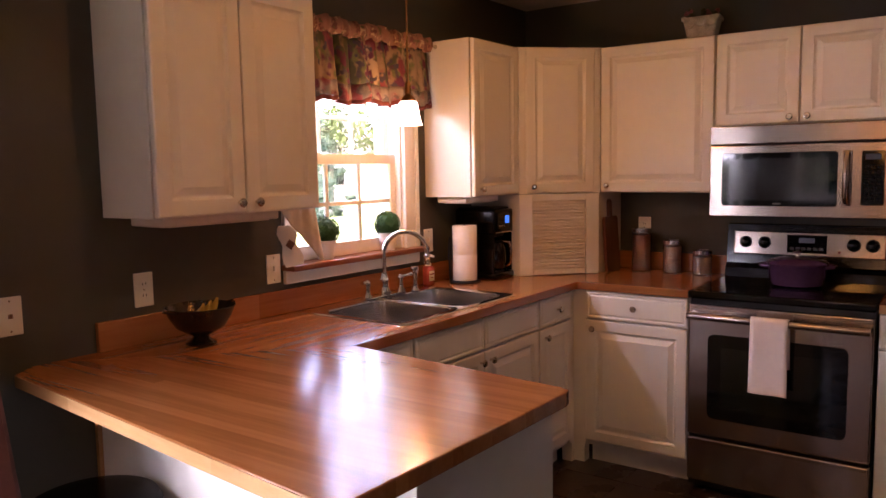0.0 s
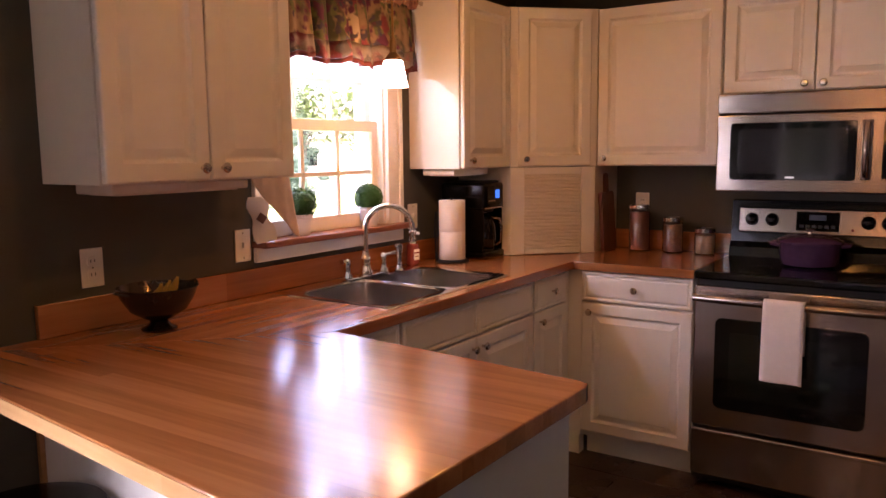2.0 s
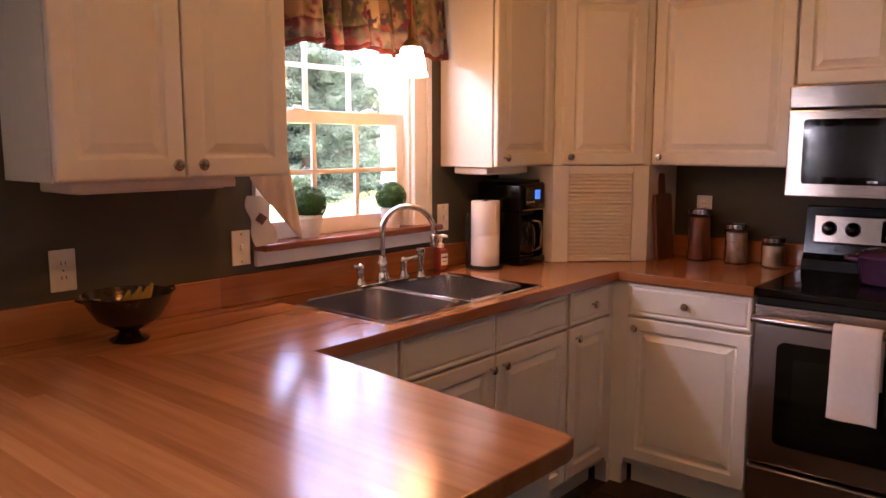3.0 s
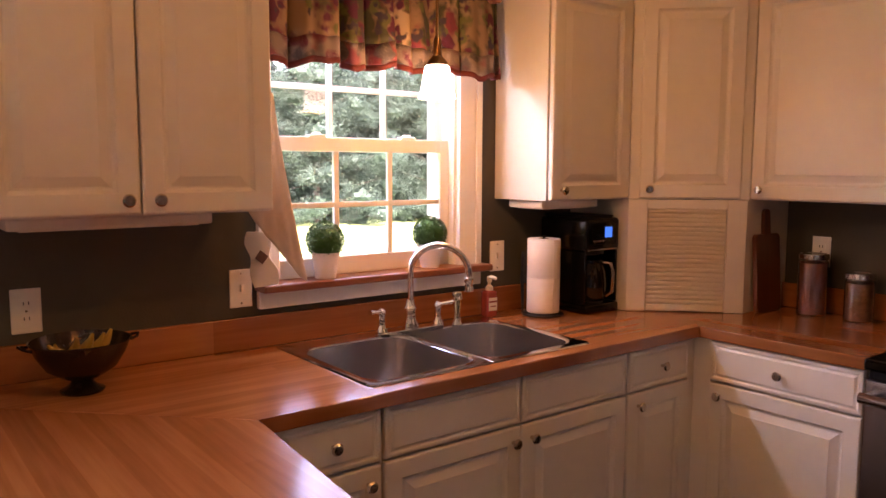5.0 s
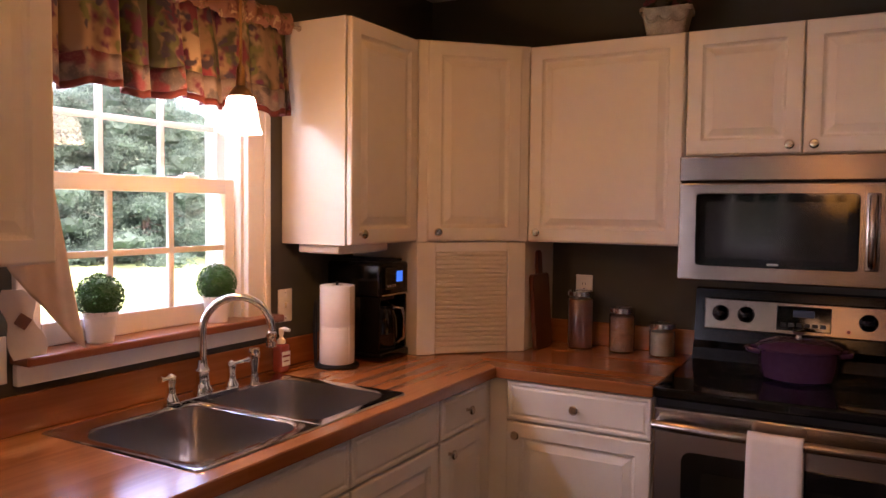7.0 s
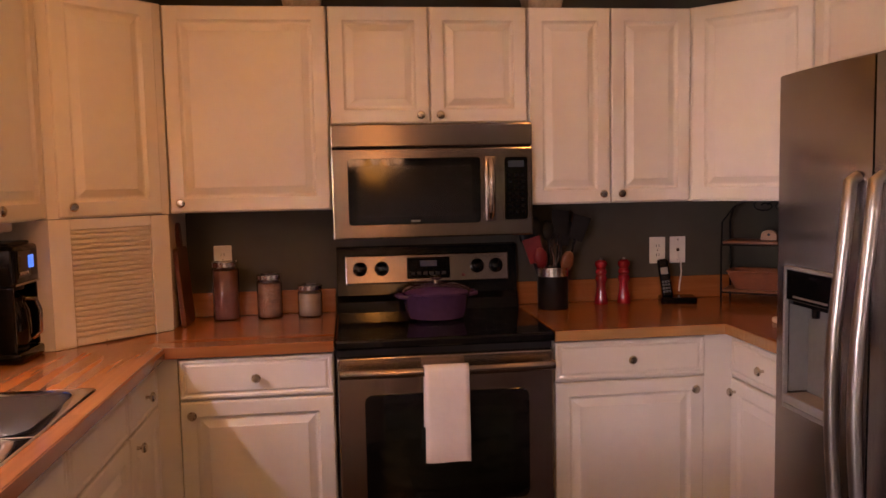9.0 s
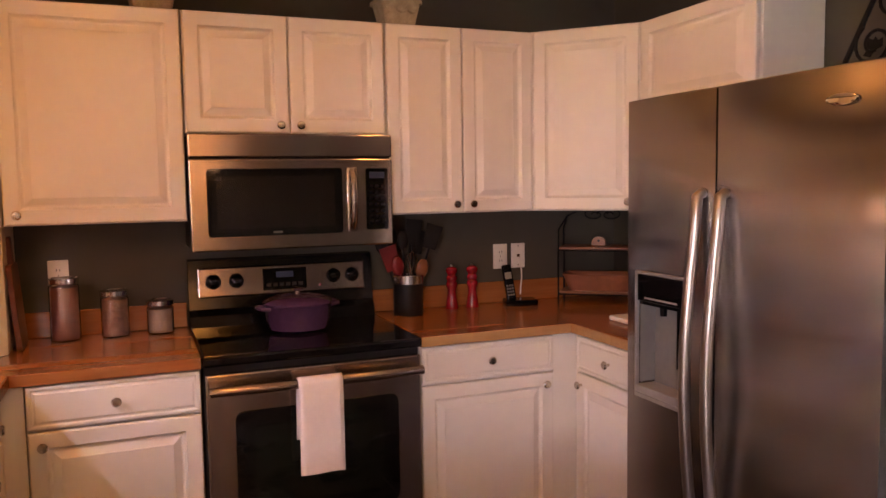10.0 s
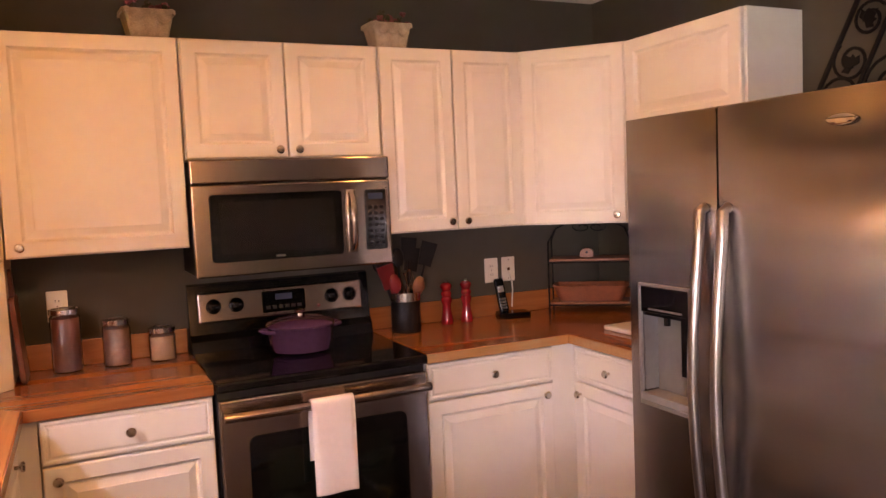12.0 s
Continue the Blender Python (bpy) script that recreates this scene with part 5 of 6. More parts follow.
def dutch_oven():
    o = thing("dutch_oven", "plum enamelled cast-iron pot with lid on the cooktop", "pot", pose(1.600, 4.40, ZC + 0.003, 0, 0, 8))
    part("pot", lathe(B(), [(0, 0), (0.095, 0), (0.112, 0.010), (0.122, 0.045), (0.129, 0.098), (0.132, 0.102), (0.126, 0.104), (0.117, 0.05), (0.10, 0.012), (0, 0.008)], 48), PURPLE, o, smooth=True)
    lid = part("lid", lathe(B(), [(0.133, 0.104), (0.134, 0.110), (0.125, 0.118), (0.09, 0.131), (0.04, 0.139), (0, 0.140)], 48), PURPLE, o, smooth=True)
    part("lid_knob", lathe(B(), [(0.010, 0.139), (0.009, 0.150), (0.020, 0.156), (0.022, 0.162), (0.016, 0.168), (0, 0.169)], 24), NICKEL, lid, "steel knob", True)
    for s in (-1, 1):
        part("handle", tube(B(), [(s * 0.120, -0.040, 0.092), (s * 0.152, -0.034, 0.096), (s * 0.163, 0, 0.097), (s * 0.152, 0.034, 0.096), (s * 0.120, 0.040, 0.092)], 0.008, 10), PURPLE, o, smooth=True)


dutch_oven()


def utensil_crock():
    o = thing("utensil_crock", "black crock with a steel rim", "crock", pose(2.100, 4.535, ZC + 0.0005))
    part("crock", lathe(B(), [(0, 0), (0.060, 0), (0.063, 0.004), (0.063, 0.135), (0.058, 0.135), (0.058, 0.01), (0, 0.01)], 36), BLACK_MATT, o, smooth=True)
    part("rim", lathe(B(), [(0.0635, 0.135), (0.066, 0.137), (0.066, 0.172), (0.063, 0.174), (0.059, 0.172), (0.059, 0.136)], 36), STEEL_S, o, "steel rim", True)
    tools = [("spatula", 0.03, 0.01, 0.36, BLACK_MATT, 17, 2), ("spatula", 0.02, 0.03, 0.37, BLACK_MATT, 6, -5), ("ladle", -0.02, 0.02, 0.37, BLACK_MATT, -9, -4),
             ("spatula", -0.03, 0.0, 0.27, REDPLASTIC, -16, 3), ("spoon", -0.03, -0.02, 0.25, REDPLASTIC, -12, 7), ("spoon", 0.0, 0.03, 0.35, BLACK_MATT, -2, -4),
             ("whisk", 0.0, -0.02, 0.25, NICKEL, 2, 6), ("tongs", -0.012, -0.03, 0.25, NICKEL, -5, 9), ("spoon", 0.035, -0.01, 0.23, SHELFWOOD, 12, 6), ("spoon", -0.04, 0.02, 0.34, BLACK_MATT, -17, -3), ("spatula", 0.01, 0.035, 0.33, BLACK_MATT, 11, -8), ("ladle", -0.035, 0.03, 0.35, BLACK_MATT, -13, -7)]
    for kind, dx, dy, h, mat, lean, fwd in tools:
        m = pose(2.100 + dx * 0.5, 4.535 + dy * 0.5, ZC + 0.018, fwd, lean, 0)
        t = thing("kitchen_" + kind, f"{'red' if mat == REDPLASTIC else 'steel' if mat == NICKEL else 'wooden' if mat == SHELFWOOD else 'black'} {kind} standing in the crock", kind, m, "cooking utensils")
        part("handle", tube(B(), [(0, 0, 0), (0, 0, h - 0.08)], 0.0055, 8), mat, t)
        if kind == "spatula":
            bm = slab(B(), [(-0.03, 0), (0.03, 0), (0.038, 0.105), (-0.038, 0.105)], -0.0015, 0.0015)
            part("blade", bm, mat, t, m=pose(0, 0, h - 0.085, 90, 0, 0))
        elif kind == "whisk":
            bm = B()
            for k in range(4):
                a = math.pi * k / 4
                tube(bm, [(0.022 * math.sin(math.pi * i / 10) * math.cos(a) * (1 if i <= 10 else -1), 0.022 * math.sin(math.pi * i / 10) * math.sin(a), h - 0.08 + 0.009 * i) for i in range(11)], 0.0012, 5)
            part("wires", bm, mat, t)
        elif kind == "tongs":
            part("arm", tube(B(), [(0.015, 0, 0.02), (0.015, 0, h - 0.05), (0.004, 0, h)], 0.004, 8), mat, t)
        else:
            part("bowl", lathe(B(), [(0, 0), (0.018, 0.010), (0.028, 0.035), (0.026, 0.06), (0.015, 0.082), (0, 0.088)], 16, (0, 0, h - 0.09), 0.4), mat, t, smooth=True)


utensil_crock()


def mill(x, label):
    o = thing("pepper_mill", label, "mill", pose(x, 4.600, ZC + 0.0005), "red mills")
    part("body", lathe(B(), [(0, 0), (0.028, 0), (0.029, 0.006), (0.026, 0.028), (0.020, 0.062), (0.019, 0.086), (0.0245, 0.102), (0.0255, 0.114), (0.020, 0.124), (0, 0.125)], 28), RED, o, smooth=True)
    part("head", lathe(B(), [(0.0195, 0.125), (0.0245, 0.132), (0.024, 0.142), (0.018, 0.150), (0.023, 0.160), (0.027, 0.169), (0.025, 0.180), (0.014, 0.188), (0, 0.189)], 28), RED, o, smooth=True)
    part("cap_nut", lathe(B(), [(0.005, 0.188), (0.006, 0.192), (0.004, 0.196), (0, 0.197)], 14), HANDLE, o, smooth=True)


mill(2.328, "glossy red lacquered pepper mill on the counter")
mill(2.428, "glossy red lacquered salt mill on the counter")


def telephone():
    o = thing("cordless_telephone", "black cordless telephone standing in its charging base", "telephone", pose(2.625, 4.575, ZC + 0.0005, 0, 0, -14))
    part("base", slab(B(), rounded(0.03, 0, 0.075, 0.052, 0.018), 0, 0.026, 0.008), BLACK, o)
    hs = part("handset", box(B(), -0.022, 0.022, -0.012, 0.014, 0, 0.165, 0.009, 3), BLACK, o, m=pose(-0.012, -0.012, 0.022, -12, -7, 0))
    part("screen", box(B(), -0.015, 0.015, -0.0135, -0.0118, 0.098, 0.128, 0.002), FRAME_GREY, hs)
    for i in range(3):
        for k in range(4):
            part("key", box(B(), -0.016 + i * 0.0115, -0.008 + i * 0.0115, -0.0138, -0.0118, 0.020 + k * 0.014, 0.029 + k * 0.014), PHONE_KEY, hs)
    c = [(2.705, YS - 0.010, 1.14), (2.712, YS - 0.022, 1.10), (2.712, YS - 0.028, 1.05), (2.700, YS - 0.040, 1.01), (2.690, YS - 0.055, 0.975)]
    cord = solid("phone_cord", tube(B(), c, 0.0035, 8), PLATE, "white telephone cord hanging from the wall jack", "cord", smooth=True)


PHONE_KEY = material("grey_keys", (0.12, 0.12, 0.115), 0.5)
telephone()


def corner_rack():
    """Two shelves in a dark wire frame, standing across the corner."""
    p, q = Vector((2.815, 4.50)), Vector((3.105, 4.26))
    w = (q - p).length
    turn = math.degrees(math.atan2(q.y - p.y, q.x - p.x))
    o = thing("wire_rack", "two-tier dark wire counter rack with wooden shelves", "rack", pose(p.x, p.y, ZC + 0.0005, 0, 0, turn))
    for y in (0.0, 0.17):
        for x in (0, w):
            part("upright", tube(B(), [(x, y, 0), (x, y, 0.22), (x, y * 0.85 + 0.012, 0.34), (x + (0.03 if x == 0 else -0.03), 0.085, 0.40)], 0.004, 8), IRON, o, smooth=True)
    for z in (0.045, 0.245):
        bm = B()
        for y in (0.0, 0.17):
            tube(bm, [(0, y, z), (w, y, z)], 0.0035, 8)
        for x in (0, w):
            tube(bm, [(x, 0, z), (x, 0.17, z)], 0.0035, 8)
        part("shelf_rail", bm, IRON, o)
    part("shelf", box(B(), 0.004, w - 0.004, 0.004, 0.166, 0.249, 0.261, 0.003), SHELFWOOD, o, "honey wooden shelf")
    part("shelf", box(B(), 0.004, w - 0.004, 0.004, 0.166, 0.049, 0.058, 0.003), SHELFWOOD, o, "honey wooden shelf")
    bm = B()
    arcpts = [(0.03 + (w - 0.06) * i / 16, 0.085, 0.40 + 0.05 * math.sin(math.pi * i / 16)) for i in range(17)]
    tube(bm, arcpts, 0.004, 8)
    for s in (-1, 1):
        spiral = [(w / 2 + s * (0.012 + 0.0028 * k) * math.cos(k * 0.55) + s * 0.035, 0.085, 0.405 + (0.006 + 0.0016 * k) * math.sin(k * 0.55)) for k in range(18)]
        tube(bm, spiral, 0.003, 6)
    part("crest", bm, IRON, o, "scrolled wire crest", True)
    m = pose(p.x, p.y, ZC + 0.0005, 0, 0, turn)
    b = thing("bread_basket", "long honey-coloured woven basket on the lower shelf", "basket", m @ pose(w / 2, 0.085, 0.059))
    bm = B()
    pts = [(0, 0.145, 0.062), (0.06, 0.165, 0.075)]
    low, high = rounded(0, 0, 0.145, 0.060, 0.03), rounded(0, 0, 0.172, 0.078, 0.03)
    inl, inh = rounded(0, 0, 0.139, 0.054, 0.03), rounded(0, 0, 0.166, 0.072, 0.03)
    rings = [[bm.verts.new((*c, z)) for c in ring] for ring, z in ((low, 0), (high, 0.072), (inh, 0.072), (inl, 0.006))]
    n = len(rings[0])
    for r1, r2 in zip(rings, rings[1:]):
        for i in range(n):
            bm.faces.new((r1[i], r1[(i + 1) % n], r2[(i + 1) % n], r2[i]))
    bm.faces.new(rings[0][::-1])
    bm.faces.new(rings[-1])
    part("basket", bm, WICKER, b)
    part("rim", tube(B(), [(*c, 0.073) for c in rounded(0, 0, 0.171, 0.077, 0.03)] + [(*rounded(0, 0, 0.171, 0.077, 0.03)[0], 0.073)], 0.005, 6), WICKER, b)
    k = thing("wooden_timer", "small honey wooden dome ornament with a dark spot", "ornament", m @ pose(w * 0.46, 0.08, 0.2615))
    bm = slab(B(), [(-0.032, 0), (0.032, 0)] + [(0.032 * math.cos(a), 0.018 + 0.026 * math.sin(a)) for a in [math.pi * i / 12 for i in range(13)]], -0.012, 0.012, 0.003)
    part("block", bm, SHELFWOOD, k, m=pose(0, 0, 0, 90, 0, 0))
    part("spot", lathe(B(), [(0.006, 0), (0.006, 0.002), (0, 0.002)], 12), BLACK_MATT, k, m=pose(0, -0.0121, 0.024, 90, 0, 0))


corner_rack()
solid("white_cutting_board", box(B(), 2.780, 3.06, 3.78, 4.045, ZC + 0.0005, ZC + 0.020, 0.006, 3), PLATE, "thick white plastic cutting board beside the refrigerator", "cutting board", smooth=True)


# ---- on top of the cabinets ----
def planter(x, y, label):
    o = thing("flower_planter", label, "planter", pose(x, y, UT + 0.0005, 0, 0, 6), "planters on the cabinets")
    bm = B()
    low, high = rounded(0, 0, 0.066, 0.048, 0.016, 5), rounded(0, 0, 0.086, 0.062, 0.018, 5)
    inh, inl = rounded(0, 0, 0.080, 0.056, 0.016, 5), rounded(0, 0, 0.078, 0.054, 0.016, 5)
    rings = [[bm.verts.new((*c, z)) for c in ring] for ring, z in ((low, 0), (high, 0.094), (inh, 0.094), (inl, 0.080))]
    n = len(rings[0])
    for r1, r2 in zip(rings, rings[1:]):
        for i in range(n):
            bm.faces.new((r1[i], r1[(i + 1) % n], r2[(i + 1) % n], r2[i]))
    bm.faces.new(rings[0][::-1])
    bm.faces.new(rings[-1])
    part("pot", bm, STONEWARE, o)
    outer, inside = rounded(0, 0, 0.092, 0.068, 0.020, 5), rounded(0, 0, 0.081, 0.057, 0.016, 5)
    bm = B()
    rings = [[bm.verts.new((*c, z + 0.003 * math.sin(i * 2.1))) for i, c in enumerate(ring)] for ring, z in ((outer, 0.084), (outer, 0.099), (inside, 0.101), (inside, 0.088))]
    for r1, r2 in zip(rings, rings[1:] + rings[:1]):
        for i in range(n):
            bm.faces.new((r1[i], r1[(i + 1) % n], r2[(i + 1) % n], r2[i]))
    bmesh.ops.recalc_face_normals(bm, faces=bm.faces)
    part("rim", bm, STONEWARE, o)
    for k in (-1, 0, 1):
        pts = [(k * 0.048 + 0.022 * math.cos(math.pi * j / 8), -0.056, 0.070 - 0.020 * math.sin(math.pi * j / 8)) for j in range(9)]
        part("swag", tube(B(), pts, 0.006, 6), STONEWARE, o, smooth=True)
    rng = random.Random(int(x * 100))
    for i in range(18):
        a, b = rng.uniform(-0.075, 0.085), rng.uniform(-0.045, 0.045)
        h = rng.uniform(0.004, 0.045)
        s = part("sprig", tube(B(), [(a * 0.8, b * 0.8, 0.079), (a, b, 0.092 + h * 0.5), (a * 1.15, b * 1.2, 0.092 + h)], 0.0022, 5), TWIG, o)
        bm = B()
        for k in range(6):
            c = Vector((a * 1.15, b * 1.2, 0.092 + h)) + Vector((rng.uniform(-1, 1), rng.uniform(-1, 1), rng.uniform(-0.6, 0.8))) * 0.010
            bmesh.ops.create_icosphere(bm, subdivisions=1, radius=rng.uniform(0.004, 0.009), matrix=Matrix.Translation(c))
        part("blossom", bm, BLOSSOM if i % 3 else TWIG, s)


planter(1.120, 4.475, "mottled cream planter of dried burgundy flowers on the cabinets")
planter(2.050, 4.475, "mottled cream planter of dried burgundy flowers on the cabinets")


def iron_grille():
    """Scrolled ironwork with vine leaves, leaning on the wall on top of the refrigerator."""
    o = thing("iron_wall_grille", "black wrought-iron scroll grille with vine leaves on the refrigerator", "ornament", pose(XR - 0.055, 2.998, 1.7115, 0, 0, -90) @ pose(0, 0, 0, -4, 0, 0))
    for s in (-1, 1):
        part("side_bar", tube(B(), [(s * 0.36, 0, 0.0), (s * 0.375, 0, 0.05), (s * 0.34, 0, 0.13), (s * 0.21, 0, 0.40), (s * 0.10, 0, 0.58), (0, 0, 0.64)], 0.009, 8), IRON, o, smooth=True)
        part("inner_bar", tube(B(), [(s * 0.21, 0, 0.0), (s * 0.20, 0, 0.10), (s * 0.10, 0, 0.32), (s * 0.04, 0, 0.50), (0, 0, 0.60)], 0.0085, 8), IRON, o, smooth=True)
    part("foot_bar", tube(B(), [(-0.36, 0, 0.004), (0.36, 0, 0.004)], 0.005, 8), IRON, o)
    for cx, cz, r, turn in ((-0.275, 0.08, 0.075, 0.4), (-0.225, 0.20, 0.072, 2.2), (-0.165, 0.325, 0.062, 0.6), (-0.11, 0.45, 0.05, 2.4), (-0.09, 0.10, 0.10, 1.0), (0.09, 0.10, 0.10, 2.1), (0.275, 0.08, 0.075, 2.7), (0.225, 0.20, 0.072, 0.9), (0.165, 0.325, 0.062, 2.5), (0.11, 0.45, 0.05, 0.7), (0, 0.30, 0.07, 1.5), (-0.02, 0.44, 0.04, 0.2)):
        pts = [(cx + r * (1 - 0.028 * k) * math.cos(turn + k * 0.36), 0.0, cz + r * (1 - 0.028 * k) * math.sin(turn + k * 0.36)) for k in range(26)]
        sc = part("scroll", tube(B(), pts, 0.0058, 6), IRON, o, smooth=True)
        e = pts[-1]
        bm = B()
        for k in range(5):
            a = turn + (k - 2) * 0.62
            d = Vector((math.cos(a), 0, math.sin(a)))
            n = Vector((-math.sin(a), 0, math.cos(a)))
            c = Vector(e)
            ln = 0.056 if k == 2 else 0.042
            quad = [c, c + d * ln * 0.5 + n * 0.015, c + d * ln, c + d * ln * 0.5 - n * 0.015]
            f = [bm.verts.new(v + Vector((0, -0.002, 0))) for v in quad]
            g = [bm.verts.new(v + Vector((0, 0.002, 0))) for v in quad]
            bm.faces.new(f)
            bm.faces.new(g[::-1])
            for i in range(4):
                bm.faces.new((f[i], g[i], g[(i + 1) % 4], f[(i + 1) % 4]))
        part("leaf", bm, IRON, sc)


iron_grille()


# ---- bar stool and drape ----
def bar_stool():
    o = thing("bar_stool", "black round-seated bar stool tucked under the bar", "stool", pose(0.340, 1.652, 0, 0, 0, 20))
    part("seat", lathe(B(), [(0, 0.565), (0.165, 0.565), (0.180, 0.575), (0.183, 0.595), (0.172, 0.612), (0.12, 0.618), (0, 0.612)], 40), BLACK, o, "black padded seat", True)
    for k in range(4):
        a = math.pi / 4 + k * math.pi / 2
        part("leg", tube(B(), [(0.12 * math.cos(a), 0.12 * math.sin(a), 0.566), (0.19 * math.cos(a), 0.19 * math.sin(a), 0.0)], 0.015, 10), BLACK_MATT, o, smooth=True)
    part("footrest", tube(B(), [(0.165 * math.cos(2 * math.pi * k / 28), 0.165 * math.sin(2 * math.pi * k / 28), 0.20) for k in range(29)], 0.009, 8), BLACK_MATT, o, smooth=True)


bar_stool()


def drape():
    bm, grid = B(), []
    for i in range(41):
        u, row = i / 40, []
        for k in range(13):
            v = k / 12
            y = 1.40 - 0.46 * u + (0.22 * v * (1 - u))
            row.append(bm.verts.new((0.105 + (0.036 + 0.014 * v) * math.sin(u * 34) + 0.010 * math.sin(u * 13 + v), y, 2.15 - 2.08 * v)))
        grid.append(row)
    for a, b in zip(grid, grid[1:]):
        for k in range(12):
            bm.faces.new((a[k], b[k], b[k + 1], a[k + 1]))
    o = thing("window_drape", "long russet drape hanging on the dining wall", "curtain")
    c = part("cloth", bm, DRAPE, o, smooth=True)
    c.modifiers.new("thick", "SOLIDIFY").thickness = 0.003
    part("rod", tube(B(), [(0.105, -1.0, 2.16), (0.105, 1.45, 2.16)], 0.009, 10), IRON, o)


drape()

# ---- outside ----
def ground():
    bm = B()
    box(bm, -400, 400, -400, 400, -0.9, -0.45)
    solid("ground", bm, GRASS, "mown green lawn around the house", "lawn", kind="structure")
    solid("road", box(B(), -60, 60, -2.5, 2.5, -0.449, -0.44), ASPHALT, "grey asphalt road across the lawn", "road", pose(-24, 30, 0, 0, 0, 45), kind="structure")


ground()


def tuft(verts, faces, rng, mid, size, count):
    """One billowing tuft: a rough dense heart with needle sprays standing off it."""
    n = len(verts)
    for p in HEART[0]:
        g = rng.uniform(0.30, 0.62)
        verts.append((mid[0] + p[0] * size[0] * g, mid[1] + p[1] * size[1] * g, mid[2] + p[2] * size[2] * g))
    faces += [tuple(n + i for i in f) for f in HEART[1]]
    for _ in range(count):
        o = Vector((rng.gauss(0, 1), rng.gauss(0, 1), rng.gauss(0, 1))).normalized()
        c = mid + Vector((o.x * size.x, o.y * size.y, o.z * size.z)) * rng.uniform(0.55, 1.15)
        u = o.cross(Vector((rng.uniform(-1, 1), rng.uniform(-1, 1), rng.uniform(-1, 1)))).normalized()
        w = (o.cross(u) + o * rng.uniform(-0.5, 0.5)).normalized()
        u = (u + o * rng.uniform(-0.3, 1.4)).normalized()
        l = rng.uniform(0.045, 0.11)
        n = len(verts)
        verts += [tuple(c - w * l * 0.3), tuple(c + u * l * 0.6 - w * l * 0.2), tuple(c + u * l * 1.3), tuple(c + u * l * 0.6 + w * l * 0.35)]
        faces.append((n, n + 1, n + 2, n + 3))


def heart():
    bm = B()
    bmesh.ops.create_icosphere(bm, subdivisions=2, radius=1.0)
    bm.verts.index_update()
    return [tuple(v.co) for v in bm.verts], [tuple(v.index for v in f.verts) for f in bm.faces]


HEART = heart()


def pine(seed, h, r):
    t = thing("pine_tree", "tall green pine tree at the edge of the lawn", "tree", None, "pine trees")
    rng = random.Random(seed)
    part("trunk", tube(B(), [(0, 0, -0.05), (0.05, 0, h * 0.3), (0, 0.06, h * 0.65), (0, 0, h * 0.96)], 0.17, 8, [1, 0.8, 0.5, 0.12]), BARK, t, smooth=True)
    verts, faces, limbs = [], [], B()
    for k in range(46):
        z = h * (0.02 + 0.95 * (k + 0.5 * rng.random()) / 46)
        reach = r * (1 - (z / h) ** 1.4) * rng.uniform(0.75, 1.12) + 0.2
        a = k * 2.399 + rng.uniform(-0.3, 0.3)
        d = Vector((math.cos(a), math.sin(a), 0))
        tip = d * reach + Vector((0, 0, z + 0.05 * reach))
        tube(limbs, [(0, 0, z), tuple(d * reach * 0.5 + Vector((0, 0, z - 0.10 * reach))), tuple(tip)], 0.03, 5, [1, 0.7, 0.2])
        for f in (0.35, 0.68, 0.98):
            size = Vector((1, 1, rng.uniform(0.45, 0.75))) * rng.uniform(0.40, 0.85)
            mid = d * reach * f + Vector((rng.gauss(0, 0.25), rng.gauss(0, 0.25), z - 0.10 * math.sin(f * 3) * reach + rng.gauss(0, 0.12)))
            tuft(verts, faces, rng, mid, size, 400)
    part("limbs", limbs, BARK, t)
    me = bpy.data.meshes.new("crown")
    me.from_pydata(verts, [], faces)
    me.materials.append(NEEDLES)
    ob = new("crown", me)
    ob.parent = t
    ob["kind"] = "stuff"
    return t


def broadleaf(seed, h, r):
    t = thing("broadleaf_tree", "light green broadleaf tree on the far lawn", "tree", None, "broadleaf trees")
    rng = random.Random(seed)
    part("trunk", tube(B(), [(0, 0, -0.05), (0.08, 0, h * 0.25), (0, 0.05, h * 0.55)], 0.16, 8, [1, 0.8, 0.5]), BARK, t, smooth=True)
    verts, faces, limbs = [], [], B()
    for k in range(26):
        a, el = rng.uniform(0, 6.28), rng.uniform(-0.1, 1.5)
        d = Vector((math.cos(a) * math.cos(el), math.sin(a) * math.cos(el), 0.9 * math.sin(el)))
        root, tip = Vector((0, 0, h * rng.uniform(0.25, 0.5))), Vector((0, 0, h * 0.5)) + d * r * rng.uniform(0.6, 1.05)
        tube(limbs, [tuple(root), tuple((root + tip) / 2 + Vector((0, 0, 0.15))), tuple(tip)], 0.04, 5, [1, 0.6, 0.2])
        for i in range(60):
            c = root.lerp(tip, rng.uniform(0.45, 1.1)) + Vector((rng.gauss(0, 1), rng.gauss(0, 1), rng.gauss(0, 1))) * 0.36
            u = Vector((rng.uniform(-1, 1), rng.uniform(-1, 1), rng.uniform(-1, 1))).normalized()
            w = u.cross(Vector((0.3, 0.5, 0.8))).normalized()
            s = rng.uniform(0.10, 0.20)
            n = len(verts)
            verts += [tuple(c - u * s), tuple(c - w * s * 0.6), tuple(c + u * s), tuple(c + w * s * 0.6)]
            faces.append((n, n + 1, n + 2, n + 3))
    part("limbs", limbs, BARK, t)
    me = bpy.data.meshes.new("crown")
    me.from_pydata(verts, [], faces)
    me.materials.append(LEAVES)
    ob = new("crown", me)
    ob.parent = t
    ob["kind"] = "stuff"
    return t


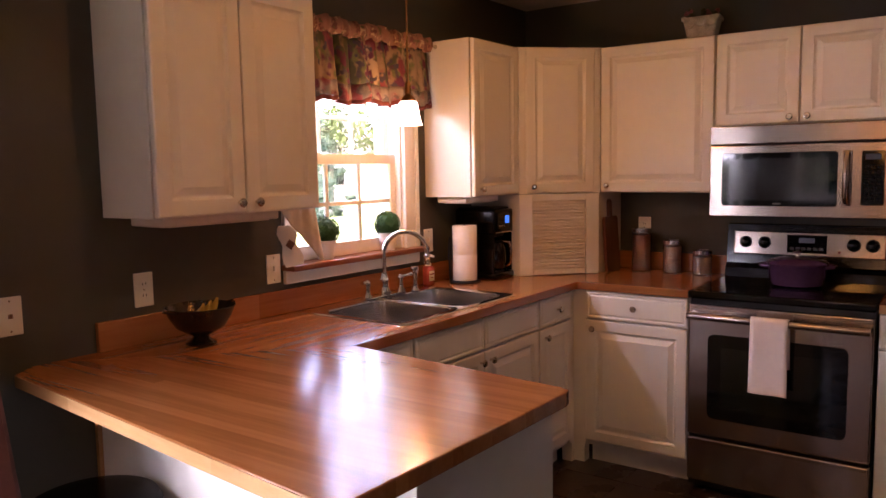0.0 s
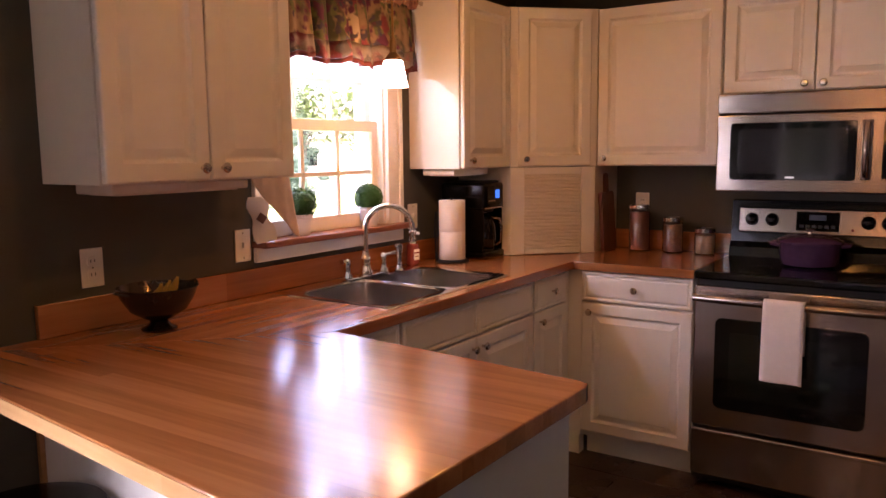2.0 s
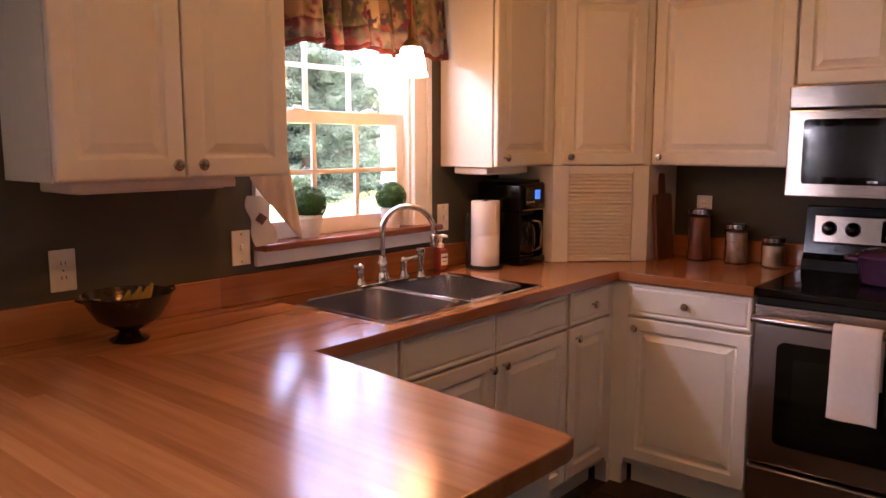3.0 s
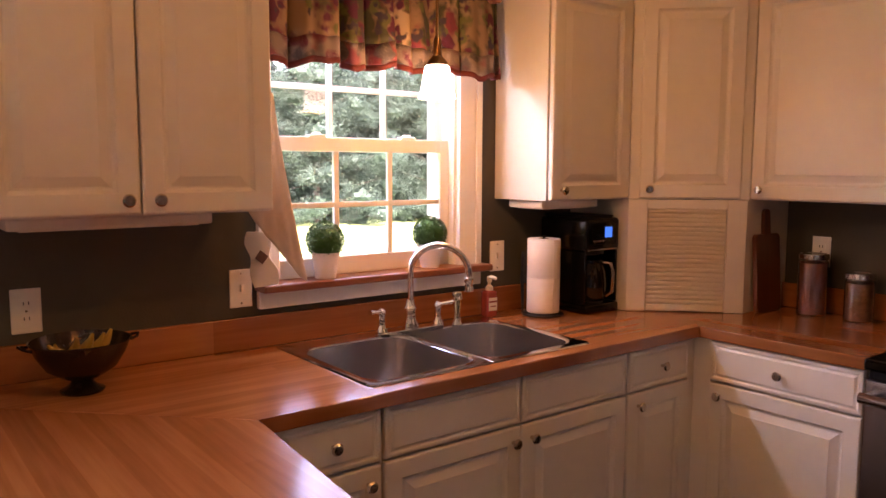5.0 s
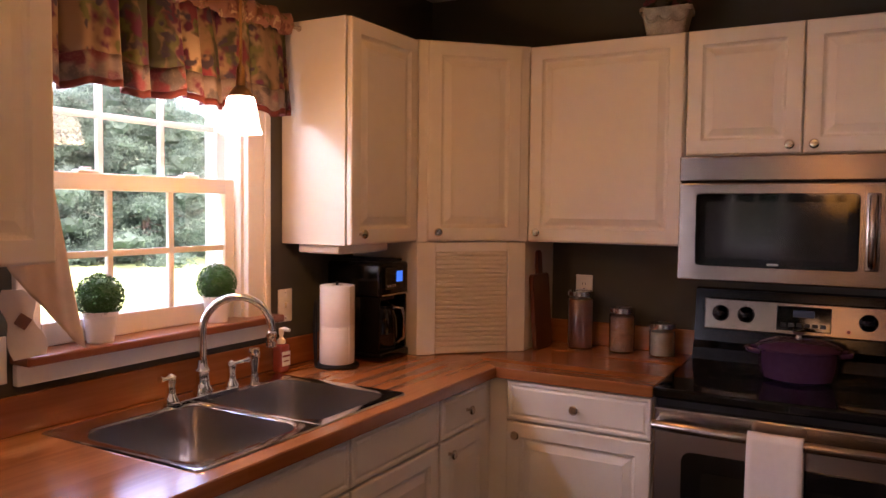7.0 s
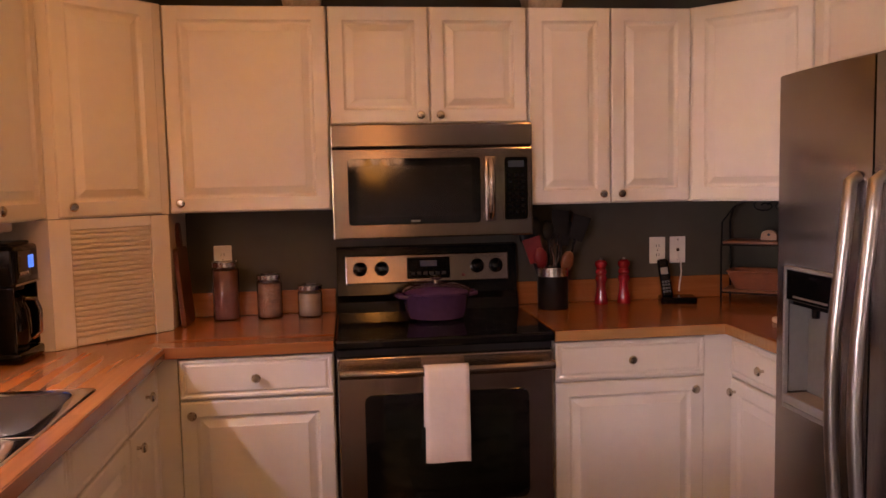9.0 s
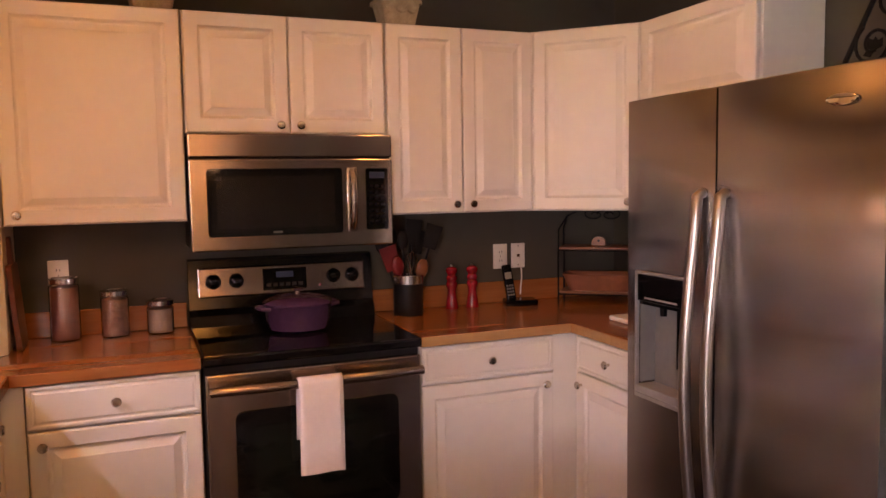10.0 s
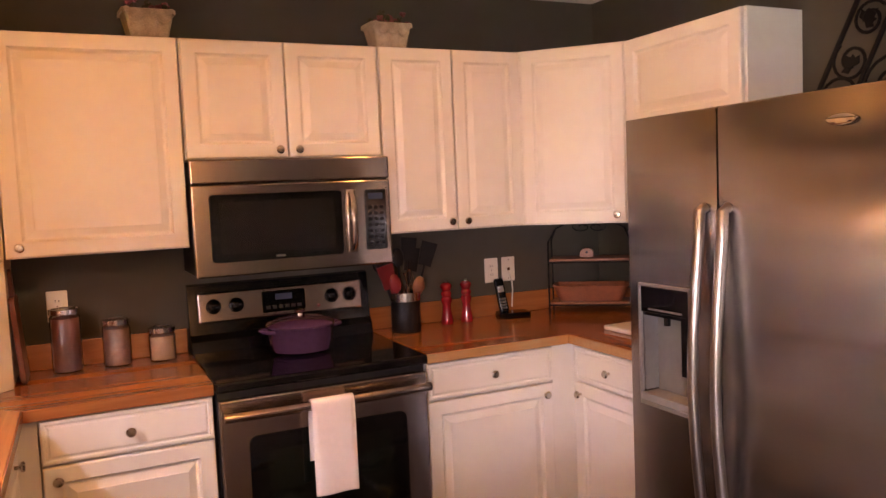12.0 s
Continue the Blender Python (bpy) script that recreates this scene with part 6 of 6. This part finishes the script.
GZ = -0.45
def around(angle, far):
    """A spot on the lawn, by its bearing from the sink window."""
    return -far * math.cos(radians(angle)), 3.0 + far * math.sin(radians(angle))


pines = [pine(11, 6.6, 2.6), pine(12, 5.8, 2.4), pine(13, 7.2, 2.7)]
for i in range(14):
    x, y = around(6 + i * 2.8, 25.5 + 1.2 * math.sin(i * 2.1) + (4.0 if i % 2 else 0))
    m = pose(x, y, GZ, 0, 0, i * 77)
    if i < 3:
        pines[i].matrix_basis = m
    else:
        copy_thing(pines[i % 3], m)
for i, (x, y) in enumerate(((0.2, -17.0), (3.0, -18.5), (-2.6, -18.0))):
    copy_thing(pines[i], pose(x, y, GZ, 0, 0, 40 + i * 70))
leafy = broadleaf(21, 6.5, 2.6)
leafy.matrix_basis = pose(*around(46.0, 38), GZ)
for i, (a, f) in enumerate(((51.5, 34), (49.5, 70), (45.0, 62), (55, 48), (58, 40))):
    copy_thing(leafy, pose(*around(a, f), GZ, 0, 0, 50 + i * 63))


def house():
    o = thing("neighbour_house", "pale single-storey house across the road", "house", pose(*around(49.0, 50), GZ, 0, 0, 42))
    part("wall", box(B(), -7, 7, -4, 4, 0, 2.9), SIDING, o)
    bm = B()
    v = [bm.verts.new(p) for p in ((-7.5, -4.6, 2.8), (7.5, -4.6, 2.8), (7.5, 4.6, 2.8), (-7.5, 4.6, 2.8), (-7.5, 0, 4.9), (7.5, 0, 4.9))]
    for f in ((0, 1, 5, 4), (2, 3, 4, 5), (0, 4, 3), (1, 2, 5), (0, 3, 2, 1)):
        bm.faces.new([v[i] for i in f])
    part("roof", bm, ROOFING, o)
    for x in (-5, -2.2, 4.6):
        w = part("window", box(B(), x - 0.7, x + 0.7, -4.05, -3.99, 1.0, 2.3), TRIM, o)
        part("pane", box(B(), x - 0.6, x + 0.6, -4.07, -4.055, 1.1, 2.2), GLASS_BLACK, w)
    part("door", box(B(), 0.8, 1.9, -4.06, -3.99, 0.1, 2.3), TRIM, o)


house()


# ---- floor tiles ----
def tiles():
    s, g = 0.305, 0.004
    me = bpy.data.meshes.new("tile")
    bm = box(B(), -s / 2 + g / 2, s / 2 - g / 2, -s / 2 + g / 2, s / 2 - g / 2, -0.006, 0.0, 0.0015, 1)
    bm.to_mesh(me)
    bm.free()
    me.materials.append(FLOOR)
    rng = random.Random(3)
    far = B()
    for i in range(int(XE / s) + 1):
        for k in range(int((YS - YB) / s) + 1):
            x, y = 0.02 + s * (i + 0.5), YB + 0.05 + s * (k + 0.5)
            if y > 2.2 and x < XR and 0.5 < x:
                t = new("tile", me)
                t.parent = floor
                t.matrix_basis = pose(x, y, 0.0002 * rng.random(), 0, 0, 90 * rng.randrange(4))
            else:
                box(far, x - s / 2 + g / 2, x + s / 2 - g / 2, y - s / 2 + g / 2, y + s / 2 - g / 2, -0.006, 0.0)
    part("far_tiles", far, FLOOR, floor)["kind"] = "stuff"


tiles()
